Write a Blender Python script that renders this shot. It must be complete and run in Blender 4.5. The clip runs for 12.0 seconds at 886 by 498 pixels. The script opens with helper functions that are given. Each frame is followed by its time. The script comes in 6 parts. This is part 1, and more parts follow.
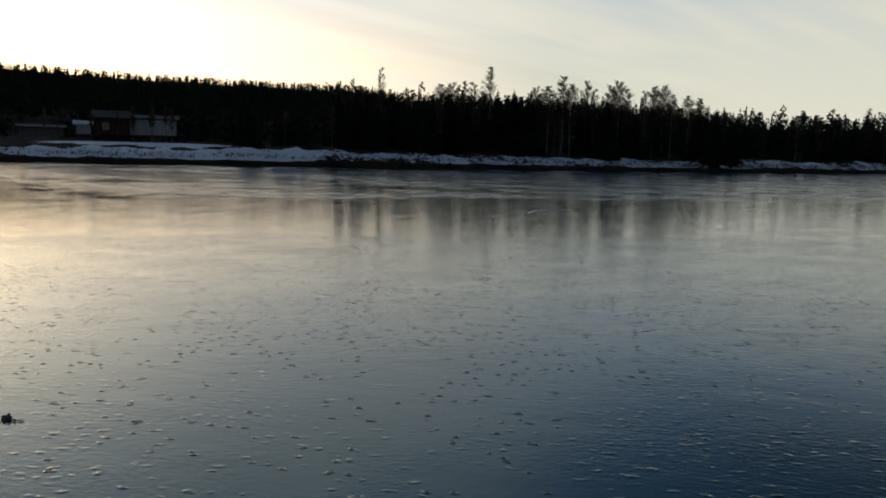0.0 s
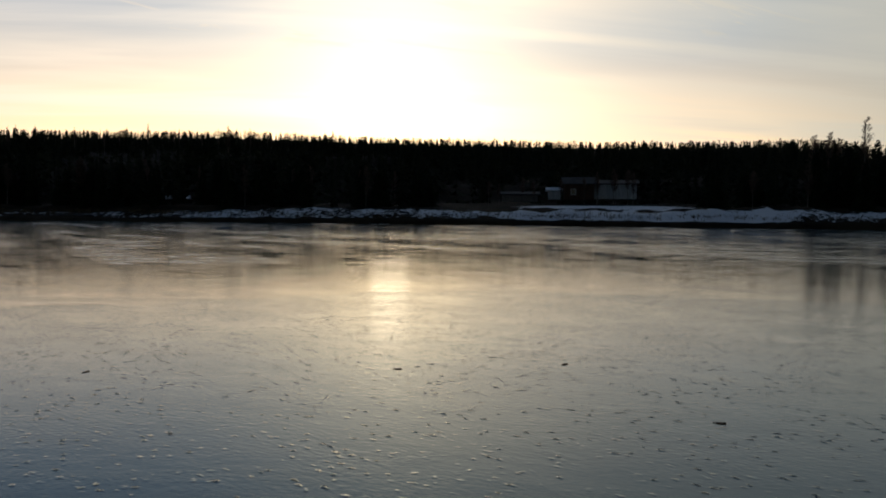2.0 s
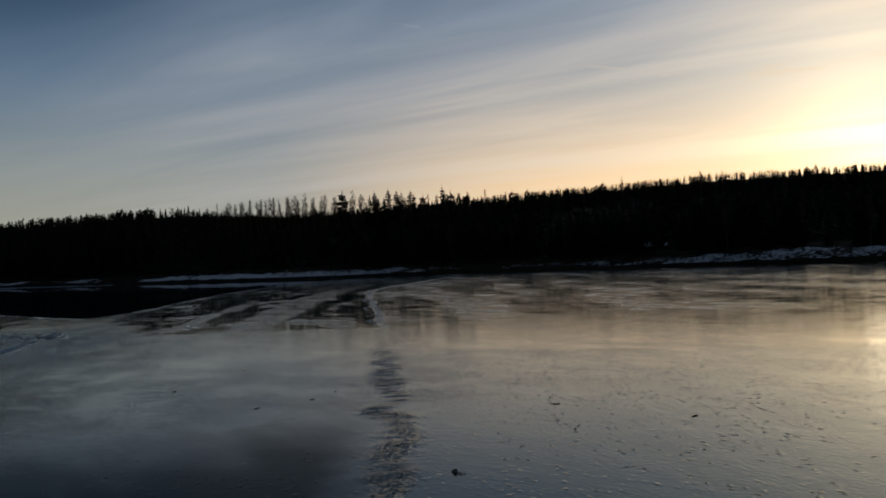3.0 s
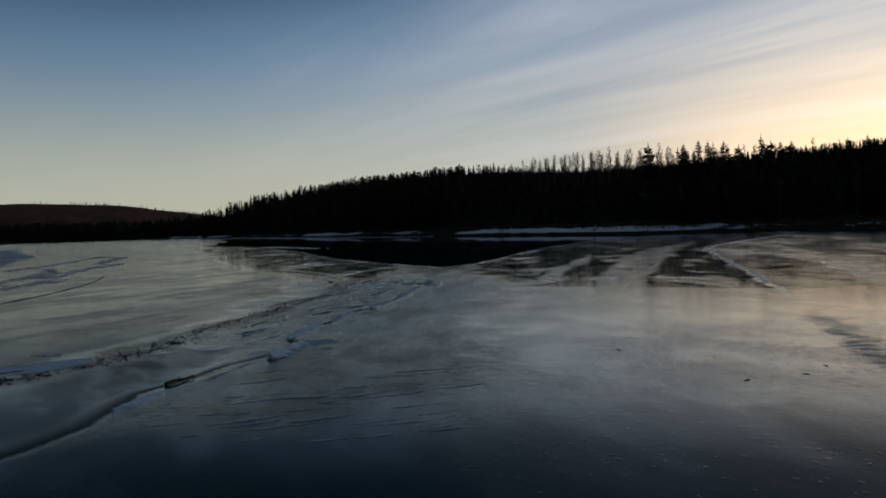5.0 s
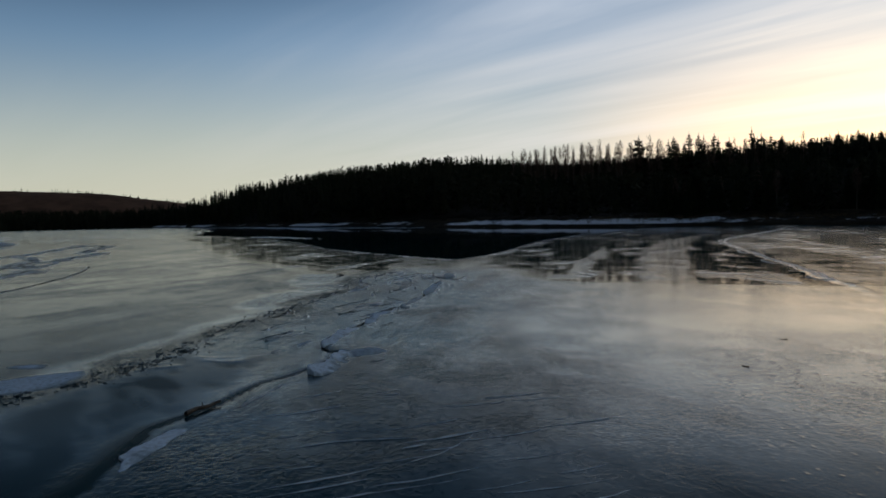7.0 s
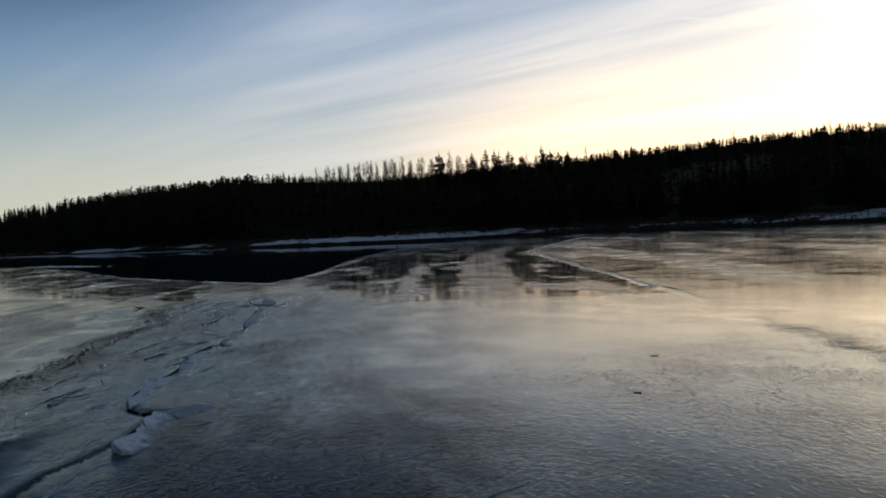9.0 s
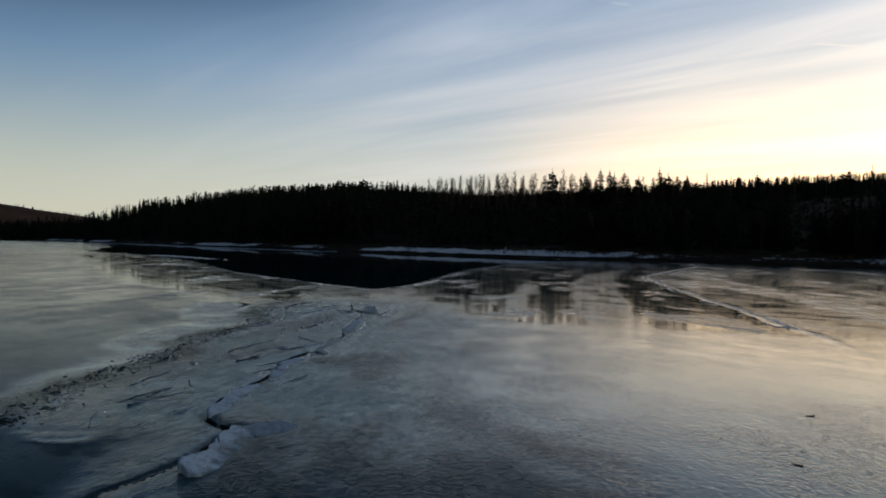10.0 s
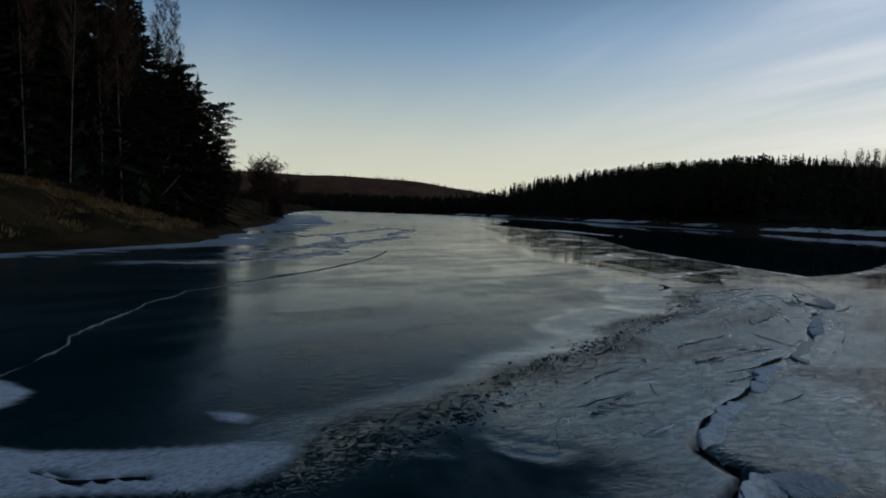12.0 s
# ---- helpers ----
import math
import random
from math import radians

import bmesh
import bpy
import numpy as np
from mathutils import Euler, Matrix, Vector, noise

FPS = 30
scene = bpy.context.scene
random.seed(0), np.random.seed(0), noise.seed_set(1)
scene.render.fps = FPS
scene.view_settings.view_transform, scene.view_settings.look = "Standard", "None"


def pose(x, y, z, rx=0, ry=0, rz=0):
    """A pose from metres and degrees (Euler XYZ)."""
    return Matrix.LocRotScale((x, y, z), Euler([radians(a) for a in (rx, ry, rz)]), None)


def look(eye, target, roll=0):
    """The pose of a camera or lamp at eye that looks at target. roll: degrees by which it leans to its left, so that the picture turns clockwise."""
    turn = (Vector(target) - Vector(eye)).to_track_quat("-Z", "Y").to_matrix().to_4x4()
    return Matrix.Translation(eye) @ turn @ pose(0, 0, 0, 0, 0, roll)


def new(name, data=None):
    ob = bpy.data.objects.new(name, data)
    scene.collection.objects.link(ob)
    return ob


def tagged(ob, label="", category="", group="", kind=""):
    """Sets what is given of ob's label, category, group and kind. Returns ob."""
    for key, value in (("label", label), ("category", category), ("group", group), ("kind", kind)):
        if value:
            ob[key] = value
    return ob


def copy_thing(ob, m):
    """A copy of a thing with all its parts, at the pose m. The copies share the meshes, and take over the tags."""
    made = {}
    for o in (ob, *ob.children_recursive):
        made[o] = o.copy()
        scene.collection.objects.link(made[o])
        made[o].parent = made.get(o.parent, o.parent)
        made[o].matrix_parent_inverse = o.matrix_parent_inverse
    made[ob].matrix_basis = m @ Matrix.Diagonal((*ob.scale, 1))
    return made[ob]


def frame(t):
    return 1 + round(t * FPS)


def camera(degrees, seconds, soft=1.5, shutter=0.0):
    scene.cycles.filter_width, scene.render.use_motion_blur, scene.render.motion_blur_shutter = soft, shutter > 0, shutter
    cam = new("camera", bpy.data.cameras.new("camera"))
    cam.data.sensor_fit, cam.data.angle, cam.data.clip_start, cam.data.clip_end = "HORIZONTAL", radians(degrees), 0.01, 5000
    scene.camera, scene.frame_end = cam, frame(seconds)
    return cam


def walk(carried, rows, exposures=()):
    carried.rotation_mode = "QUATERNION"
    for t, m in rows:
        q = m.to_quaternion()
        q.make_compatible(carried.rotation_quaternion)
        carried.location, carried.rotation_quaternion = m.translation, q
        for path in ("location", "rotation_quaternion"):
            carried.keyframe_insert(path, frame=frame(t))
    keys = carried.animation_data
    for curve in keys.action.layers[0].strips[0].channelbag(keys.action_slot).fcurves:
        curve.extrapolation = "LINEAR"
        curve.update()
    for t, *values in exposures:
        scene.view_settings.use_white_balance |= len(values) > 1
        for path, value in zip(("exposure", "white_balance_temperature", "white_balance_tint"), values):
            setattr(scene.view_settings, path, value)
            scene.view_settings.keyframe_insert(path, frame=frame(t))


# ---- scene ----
cam = camera(61.14, 12.0, soft=1.75)
PATH = [
    (0, (0.000, 0.000, 1.639), (-0.001, 19.834, -0.930), 1.34),
    (0.5, (-0.722, -0.069, 1.596), (-3.281, 19.550, -1.325), 1.36),
    (1, (-1.330, -0.266, 1.608), (-5.750, 19.077, -0.901), 0.21),
    (1.5, (-1.941, -0.433, 1.613), (-9.184, 18.053, -0.794), -0.57),
    (2, (-2.528, -0.552, 1.612), (-13.238, 16.302, 0.506), 0.33),
    (2.5, (-3.051, -0.949, 1.617), (-18.043, 12.262, 2.463), 0.37),
    (3, (-3.388, -1.451, 1.628), (-21.811, 6.324, 1.968), -2.45),
    (3.5, (-3.702, -1.870, 1.610), (-23.030, 3.269, 1.463), -3.37),
    (3.7, (-3.939, -2.022, 1.627), (-23.372, 2.691, 1.251), -3.50),
    (5.3, (-5.242, -3.320, 1.611), (-25.216, -3.983, 0.846), -1.66),
    (5.5, (-5.463, -3.391, 1.625), (-25.419, -4.321, 0.690), -1.76),
    (6, (-5.981, -3.661, 1.611), (-25.928, -4.084, 0.222), -1.18),
    (6.5, (-6.433, -3.910, 1.610), (-26.405, -4.047, 0.560), -0.85),
    (6.7, (-6.626, -4.025, 1.570), (-26.605, -3.892, 0.664), -1.14),
    (8.3, (-7.806, -4.458, 1.609), (-27.600, -1.624, 1.171), -0.74),
    (8.5, (-7.899, -4.485, 1.626), (-27.584, -0.956, 1.341), -1.65),
    (9, (-8.330, -4.466, 1.599), (-27.512, 1.169, 1.055), -3.13),
    (9.5, (-8.824, -4.346, 1.588), (-28.539, -0.983, 1.662), 0.05),
    (10, (-9.271, -4.347, 1.595), (-29.062, -1.468, 1.486), 1.01),
    (10.5, (-9.792, -4.498, 1.575), (-29.710, -2.764, 1.074), 2.72),
    (11, (-10.313, -4.747, 1.574), (-30.225, -6.614, 1.396), 2.33),
    (11.5, (-10.698, -5.079, 1.538), (-29.822, -10.912, 1.063), 0.52),
    (12, (-10.935, -5.379, 1.540), (-29.652, -12.357, 0.556), 2.01),
]
walk(cam, [(t, look(eye, target, roll)) for t, eye, target, roll in PATH],
     exposures=[(0, 0.38), (0.5, 0.3), (1.0, 0.18), (1.5, -0.05), (2.0, -0.25), (2.5, -0.65), (3.0, -0.85), (3.7, -0.8), (5.3, -0.2), (6.7, 0.02), (9.0, 0.05), (11.0, 0.02), (12.0, 0.2)])

# ---- world and light ----
SUN_AZ, SUN_EL = 36.5, 7.0          # degrees to the left of +y, degrees up
sun_dir = Vector((-math.sin(radians(SUN_AZ)) * math.cos(radians(SUN_EL)),
                  math.cos(radians(SUN_AZ)) * math.cos(radians(SUN_EL)), math.sin(radians(SUN_EL))))


class Nodes:
    """Short hand for node trees."""

    def __init__(self, tree):
        self.tree = tree

    def add(self, kind):
        return self.tree.nodes.new(kind)

    def attr(self, name):
        n = self.add("ShaderNodeAttribute")
        n.attribute_name = name
        return n.outputs["Fac"]

    def put(self, socket, value):
        if isinstance(value, bpy.types.NodeSocket):
            self.tree.links.new(value, socket)
        elif value is not None:
            socket.default_value = value

    def math(self, op, a, b=None, c=None, clamp=False):
        n = self.add("ShaderNodeMath")
        n.operation, n.use_clamp = op, clamp
        for s, v in zip(n.inputs, (a, b, c)):
            self.put(s, v)
        return n.outputs[0]

    def vmath(self, op, a, b=None, scale=None):
        n = self.add("ShaderNodeVectorMath")
        n.operation = op
        self.put(n.inputs[0], a)
        self.put(n.inputs[1], b)
        if scale is not None:
            self.put(n.inputs["Scale"], scale)
        return n.outputs["Value"] if op in ("DOT_PRODUCT", "LENGTH") else n.outputs["Vector"]

    def mix(self, fac, a, b, blend="MIX"):
        n = self.add("ShaderNodeMix")
        n.data_type, n.blend_type = "RGBA", blend
        self.put(n.inputs[0], fac)
        self.put(n.inputs[6], a)
        self.put(n.inputs[7], b)
        return n.outputs[2]

    def ramp(self, fac, lo, hi, a=0.0, b=1.0, smooth=True):
        n = self.add("ShaderNodeMapRange")
        n.interpolation_type = "SMOOTHSTEP" if smooth else "LINEAR"
        for s, v in zip(n.inputs, (fac, lo, hi, a, b)):
            self.put(s, v)
        return n.outputs[0]

    def noise(self, vec, scale, detail=3.0, rough=0.55, warp=0.0, colour=False):
        n = self.add("ShaderNodeTexNoise")
        self.put(n.inputs["Vector"], vec)
        for k, v in (("Scale", scale), ("Detail", detail), ("Roughness", rough), ("Distortion", warp)):
            n.inputs[k].default_value = v
        return n.outputs["Color" if colour else 0]

    def mapping(self, vec, rot=0.0, scale=(1, 1, 1), move=(0, 0, 0)):
        turn = self.add("ShaderNodeMapping")
        self.put(turn.inputs["Vector"], vec)
        turn.inputs["Rotation"].default_value = (0, 0, radians(rot))
        n = self.add("ShaderNodeMapping")
        self.put(n.inputs["Vector"], turn.outputs[0])
        n.inputs["Scale"].default_value = scale
        n.inputs["Location"].default_value = move
        return n.outputs[0]


def rgb(r, g, b):
    return (r, g, b, 1.0)


world = bpy.data.worlds.new("world")
scene.world = world
world.use_nodes = True
w = Nodes(world.node_tree)
back = world.node_tree.nodes["Background"]
sky = w.add("ShaderNodeTexSky")
sky.sky_type, sky.sun_disc = "NISHITA", False
sky.sun_elevation, sky.sun_rotation = radians(SUN_EL + 9), radians(-SUN_AZ)
sky.air_density, sky.dust_density, sky.ozone_density = 1.0, 0.4, 2.5
ray = w.add("ShaderNodeTexCoord").outputs["Generated"]
xyz = w.add("ShaderNodeSeparateXYZ")
w.put(xyz.inputs[0], ray)
up = w.math("MAXIMUM", xyz.outputs[2], 0.0)
near_sun = w.math("MAXIMUM", w.vmath("DOT_PRODUCT", ray, tuple(sun_dir)), 0.0)
flat = w.add("ShaderNodeCombineXYZ")
w.put(flat.inputs[0], xyz.outputs[0])
w.put(flat.inputs[1], xyz.outputs[1])
toward = w.math("MAXIMUM", w.vmath("DOT_PRODUCT", w.vmath("NORMALIZE", flat.outputs[0]),
                                   (-math.sin(radians(SUN_AZ)), math.cos(radians(SUN_AZ)), 0.0)), 0.0)
# a high sheet of cirrus, drawn out in streaks
sheet = w.vmath("SCALE", flat.outputs[0], scale=w.math("DIVIDE", 1.0, w.math("ADD", up, 0.09)))
wisps = w.noise(w.mapping(sheet, -38, (0.24, 1.05, 1)), 1.5, 5.0, 0.54, 1.1)
bands = w.noise(w.mapping(sheet, -44, (0.10, 0.62, 1), (3, 1, 0)), 1.5, 4.0, 0.55, 0.6)
cover = w.math("ADD", w.math("MULTIPLY", wisps, 0.36), w.math("MULTIPLY", bands, 0.68))
streaks = w.ramp(cover, 0.40, 0.68)
thin = w.math("MULTIPLY", w.ramp(toward, 0.25, 0.95, 0.12, 1.0), w.ramp(up, w.ramp(toward, 0.50, 0.86, 0.18, 0.32), w.ramp(toward, 0.50, 0.86, 0.34, 0.56), 1.0, 0.0))
veil = w.math("MULTIPLY", thin, w.math("ADD", w.math("MULTIPLY", streaks, 0.48), 0.42))
# the sheet is closed on the far side of the sun
beyond = w.vmath("DOT_PRODUCT", flat.outputs[0], (math.cos(radians(SUN_AZ)), math.sin(radians(SUN_AZ)), 0.0))
closed = w.math("MULTIPLY", w.ramp(beyond, 0.0, 0.6), w.math("MULTIPLY", w.ramp(up, w.ramp(beyond, 0.35, 0.80, 0.27, 0.14), w.ramp(beyond, 0.35, 0.80, 0.52, 0.34), 1.0, 0.0), w.ramp(streaks, 0.0, 1.0, 0.7, 0.95)))
veil = w.math("MAXIMUM", veil, closed)
# a few curled wisps over the sheet
curl = w.ramp(w.noise(w.mapping(sheet, -66, (0.5, 1.9, 1), (1.4, 0.3, 0)), 1.3, 6.0, 0.60, 1.6), 0.45, 0.66)
curl = w.math("MULTIPLY", w.math("MULTIPLY", curl, w.ramp(up, 0.15, 0.23)), w.ramp(toward, 0.62, 0.85))
veil = w.math("MAXIMUM", veil, w.math("MULTIPLY", curl, 0.9))
haze = w.math("MULTIPLY", w.ramp(up, 0.0, 0.24, 1.0, 0.0), w.ramp(toward, -0.2, 0.9, 0.78, 1.0))
warm = w.mix(w.ramp(near_sun, 0.70, 0.99), rgb(7.1, 6.9, 5.4), rgb(42.0, 25.5, 11.0))
cloud = w.mix(w.ramp(near_sun, 0.72, 0.99), rgb(8.6, 8.2, 7.9), rgb(16.0, 13.2, 10.0))
blue = w.mix(1.0, sky.outputs[0], rgb(0.92, 1.02, 1.08), "MULTIPLY")
blue = w.mix(w.math("MULTIPLY", w.ramp(up, 0.21, 0.38, 0.0, 0.95), w.ramp(toward, 0.2, 0.85, 1.0, 0.22)), blue, rgb(0.16, 0.29, 0.50))
tone = w.mix(haze, blue, warm)
cloud = w.mix(w.ramp(beyond, 0.0, 0.5), cloud, w.mix(w.ramp(near_sun, 0.7, 0.96), rgb(6.7, 6.45, 5.4), rgb(8.8, 8.2, 6.8)))
cloud = w.mix(w.math("MULTIPLY", w.ramp(up, 0.17, 0.34), w.ramp(beyond, -0.3, 0.4, 1.0, 0.15)), cloud, rgb(5.6, 6.6, 8.0))
tone = w.mix(veil, tone, cloud)
glow = w.math("ADD", w.math("MULTIPLY", w.math("POWER", near_sun, 260.0), 12.0),
              w.math("MULTIPLY", w.math("POWER", near_sun, 45.0), 9.5))
glow = w.math("MULTIPLY", glow, w.ramp(streaks, 0.0, 1.0, 0.8, 1.15))
tone = w.mix(1.0, tone, w.mix(1.0, rgb(1.0, 0.72, 0.37), glow, "MULTIPLY"), "ADD")
tone = w.mix(w.ramp(toward, 0.45, 0.9), tone, w.vmath("SCALE", tone, scale=w.ramp(cover, 0.38, 0.66, 0.88, 1.08)))
# the sky dims away from the sun
signed = w.vmath("DOT_PRODUCT", flat.outputs[0], (-math.sin(radians(SUN_AZ)), math.cos(radians(SUN_AZ)), 0.0))
tone = w.vmath("SCALE", tone, scale=w.ramp(signed, -0.95, 0.0, 0.40, 1.0))
w.put(back.inputs[0], tone)
back.inputs[1].default_value = 0.085

sun = bpy.data.lights.new("sun", "SUN")
sun.energy, sun.angle, sun.color = 0.005, radians(3.0), (1.0, 0.80, 0.56)
new("sun", sun).matrix_world = look(sun_dir * 100, (0, 0, 0))


# ---- materials ----
def material(name):
    m = bpy.data.materials.new(name)
    m.use_nodes = True
    n = Nodes(m.node_tree)
    return m, n, m.node_tree.nodes["Principled BSDF"]


def simple(name, dark, light, scale, rough, bump=0.0, stretch=(1, 1, 1), spec=0.3):
    """A material of two tones with grain at two scales."""
    m, n, b = material(name)
    pos = n.mapping(n.add("ShaderNodeTexCoord").outputs["Object"], 0, stretch)
    a = n.noise(pos, scale, 5.0, 0.65)
    c = n.noise(pos, scale * 0.13, 2.0)
    fac = n.ramp(n.math("ADD", n.math("MULTIPLY", a, 0.6), n.math("MULTIPLY", c, 0.4)), 0.32, 0.68)
    n.put(b.inputs["Base Color"], n.mix(fac, rgb(*dark), rgb(*light)))
    b.inputs["Roughness"].default_value = rough
    b.inputs["Specular IOR Level"].default_value = spec
    if bump:
        h = n.add("ShaderNodeBump")
        h.inputs["Strength"].default_value, h.inputs["Distance"].default_value = 0.8, bump
        n.put(h.inputs["Height"], a)
        n.put(b.inputs["Normal"], h.outputs[0])
    return m


def ice_material():
    m, n, b = material("river_ice")
    pos = n.add("ShaderNodeTexCoord").outputs["Object"]
    frost = n.attr("frost")
    rough = n.attr("rough")
    crumb = n.attr("crumb")
    fine = n.noise(pos, 48.0, 3.0, 0.7)
    grain = n.noise(n.mapping(pos, 12, (1.0, 1.6, 1.0)), 17.0, 3.0, 0.5, 0.3)
    lines = n.ramp(n.noise(n.mapping(pos, -30, (0.45, 1.3, 1.0)), 1.3, 7.0, 0.72, 0.3), 0.36, 0.64, -1.0, 1.0)
    patch = n.noise(n.mapping(pos, 16, (0.5, 1.6, 1.0)), 0.55, 5.0, 0.6, 0.4)
    wide = n.noise(n.mapping(pos, 20, (0.3, 1.2, 1.0)), 0.16, 3.0, 0.55)
    # frosted skin over dark clear ice
    f = n.math("ADD", frost, n.math("MULTIPLY", n.math("SUBTRACT", patch, 0.5), n.math("MULTIPLY", frost, 1.6)))
    f = n.math("ADD", f, n.math("MULTIPLY", n.math("SUBTRACT", grain, 0.5), n.math("ADD", n.math("MULTIPLY", frost, 1.6), 0.004)), clamp=True)
    deep = n.mix(wide, rgb(0.0004, 0.017, 0.025), rgb(0.001, 0.030, 0.040))
    white = n.mix(patch, rgb(0.34, 0.50, 0.66), rgb(0.74, 0.84, 0.94))
    n.put(b.inputs["Base Color"], n.mix(f, deep, white))
    r = n.math("ADD", rough, n.math("MULTIPLY", n.math("SUBTRACT", patch, 0.5), n.math("MULTIPLY", rough, 0.6)))
    r = n.math("ADD", r, n.math("MULTIPLY", lines, n.math("MULTIPLY", rough, n.attr("streaky"))))
    r = n.math("ADD", r, n.math("MULTIPLY", n.math("MAXIMUM", n.math("SUBTRACT", f, 0.12), 0.0), 0.6), clamp=True)
    n.put(b.inputs["Roughness"], n.math("MAXIMUM", r, 0.02))
    speck = n.ramp(n.noise(n.mapping(pos, 8, (0.8, 1.5, 1.0)), 9.0, 5.0, 0.68, 0.6), 0.34, 0.66, -1.0, 1.0)
    speck = n.math("ADD", n.math("MULTIPLY", speck, n.math("MULTIPLY", n.math("MAXIMUM", n.attr("scaly"), n.attr("flaky")), 0.42)), 1.0)
    n.put(b.inputs["IOR"], n.math("ADD", n.math("MULTIPLY", n.math("MULTIPLY", n.attr("shine"), speck), 0.46), 1.075))
    b.inputs["Specular Tint"].default_value = rgb(0.20, 0.82, 1.0)
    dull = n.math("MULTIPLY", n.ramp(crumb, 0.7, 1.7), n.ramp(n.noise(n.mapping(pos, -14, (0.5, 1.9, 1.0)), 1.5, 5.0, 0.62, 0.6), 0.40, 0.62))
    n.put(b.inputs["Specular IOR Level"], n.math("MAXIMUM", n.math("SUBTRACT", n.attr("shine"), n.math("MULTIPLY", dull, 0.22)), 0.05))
    # grains and little blisters of frozen spray
    blister = n.add("ShaderNodeTexVoronoi")
    n.put(blister.inputs["Vector"], n.vmath("ADD", n.mapping(pos, 10, (1.0, 1.6, 1.0)), n.vmath("SCALE", n.noise(pos, 9.0, 2.0, colour=True), scale=0.12)))
    blister.inputs["Scale"].default_value = 9.0
    dots = n.ramp(blister.outputs["Distance"], 0.03, 0.36, 1.0, 0.0)
    pick = n.add("ShaderNodeSeparateColor")
    n.put(pick.inputs[0], blister.outputs["Color"])
    dots = n.math("MULTIPLY", dots, n.ramp(pick.outputs[0], 0.12, 0.85))
    dots = n.math("MULTIPLY", dots, n.ramp(n.noise(pos, 1.5, 4.0), 0.28, 0.55))
    # broken plates, each tilted its own way
    plates = n.mapping(pos, 25, (1.0, 1.5, 1.0))
    plates = n.vmath("ADD", plates, n.vmath("SCALE", n.noise(pos, 6.0, 2.0, colour=True), scale=0.10))
    cell = n.add("ShaderNodeTexVoronoi")
    n.put(cell.inputs["Vector"], plates)
    cell.inputs["Scale"].default_value = 24.0
    tilt = n.vmath("DOT_PRODUCT", n.vmath("SUBTRACT", plates, cell.outputs["Position"]), n.vmath("SUBTRACT", cell.outputs["Color"], (0.5, 0.5, 0.5)))
    chip = n.math("MULTIPLY", n.math("MULTIPLY", tilt, 0.26), n.math("MULTIPLY", n.ramp(crumb, 0.95, 1.8), n.ramp(n.noise(pos, 1.1, 3.0), 0.36, 0.60)))
    skin = n.math("MULTIPLY", grain, n.ramp(n.noise(n.mapping(pos, -20, (0.6, 1.2, 1.0)), 0.8, 4.0, 0.6, 0.5), 0.34, 0.64, 0.0005, 0.0024))
    height = n.math("ADD", n.math("MULTIPLY", fine, 0.0002), skin)
    height = n.math("ADD", height, n.math("MULTIPLY", n.math("MULTIPLY", dots, n.attr("spray")), 0.0052))
    height = n.math("ADD", n.math("MULTIPLY", height, crumb), chip)
    # flakes and terraces of refrozen slush
    flake = n.ramp(n.noise(n.mapping(pos, 24, (0.7, 1.4, 1.0)), 7.0, 6.0, 0.62, 0.6), 0.34, 0.66)
    height = n.math("ADD", height, n.math("MULTIPLY", flake, n.ramp(n.attr("flaky"), 0.0, 1.0, 0.0, 0.005)))
    # fish-scale grain of wind-blown frozen slush
    scale = n.ramp(n.noise(n.mapping(pos, 8, (1.0, 1.3, 1.0)), 15.0, 3.0, 0.55, 0.9), 0.30, 0.70)
    scale = n.math("MULTIPLY", scale, n.ramp(n.noise(pos, 0.9, 4.0, 0.6), 0.36, 0.58, 0.25, 1.0))
    height = n.math("ADD", height, n.math("MULTIPLY", scale, n.math("MULTIPLY", n.attr("scaly"), 0.0032)))
    # slow swell of the sheet
    swell = n.noise(n.mapping(pos, 14, (0.35, 1.0, 1.0)), 2.2, 3.0, 0.5, 0.4)
    height = n.math("ADD", height, n.math("MULTIPLY", swell, n.math("MULTIPLY", crumb, 0.0030)))
    h = n.add("ShaderNodeBump")
    h.inputs["Strength"].default_value, h.inputs["Distance"].default_value = 1.0, 1.0
    n.put(h.inputs["Height"], height)
    n.put(b.inputs["Normal"], h.outputs[0])
    return m


def bank_material(name, earth_a, earth_b):
    """Earth, dead grass and lying snow; the attribute 'snow' says how much snow lies."""
    m, n, b = material(name)
    pos = n.add("ShaderNodeTexCoord").outputs["Object"]
    snow = n.attr("snow")
    clod = n.noise(pos, 2.3, 6.0, 0.7)
    fine = n.noise(pos, 14.0, 4.0, 0.7)
    wide = n.noise(pos, 0.35, 3.0)
    earth = n.mix(n.ramp(n.math("ADD", n.math("MULTIPLY", fine, 0.5), n.math("MULTIPLY", wide, 0.5)), 0.35, 0.65), rgb(*earth_a), rgb(*earth_b))
    lies = n.ramp(n.math("ADD", snow, n.math("MULTIPLY", n.math("SUBTRACT", clod, 0.5), 1.6)), 0.42, 0.62)
    n.put(b.inputs["Base Color"], n.mix(lies, earth, n.mix(fine, rgb(0.62, 0.66, 0.72), rgb(0.84, 0.86, 0.9))))
    b.inputs["Roughness"].default_value = 0.95
    b.inputs["Specular IOR Level"].default_value = 0.04
    h = n.add("ShaderNodeBump")
    h.inputs["Strength"].default_value, h.inputs["Distance"].default_value = 0.7, 0.12
    n.put(h.inputs["Height"], clod)
    n.put(b.inputs["Normal"], h.outputs[0])
    return m


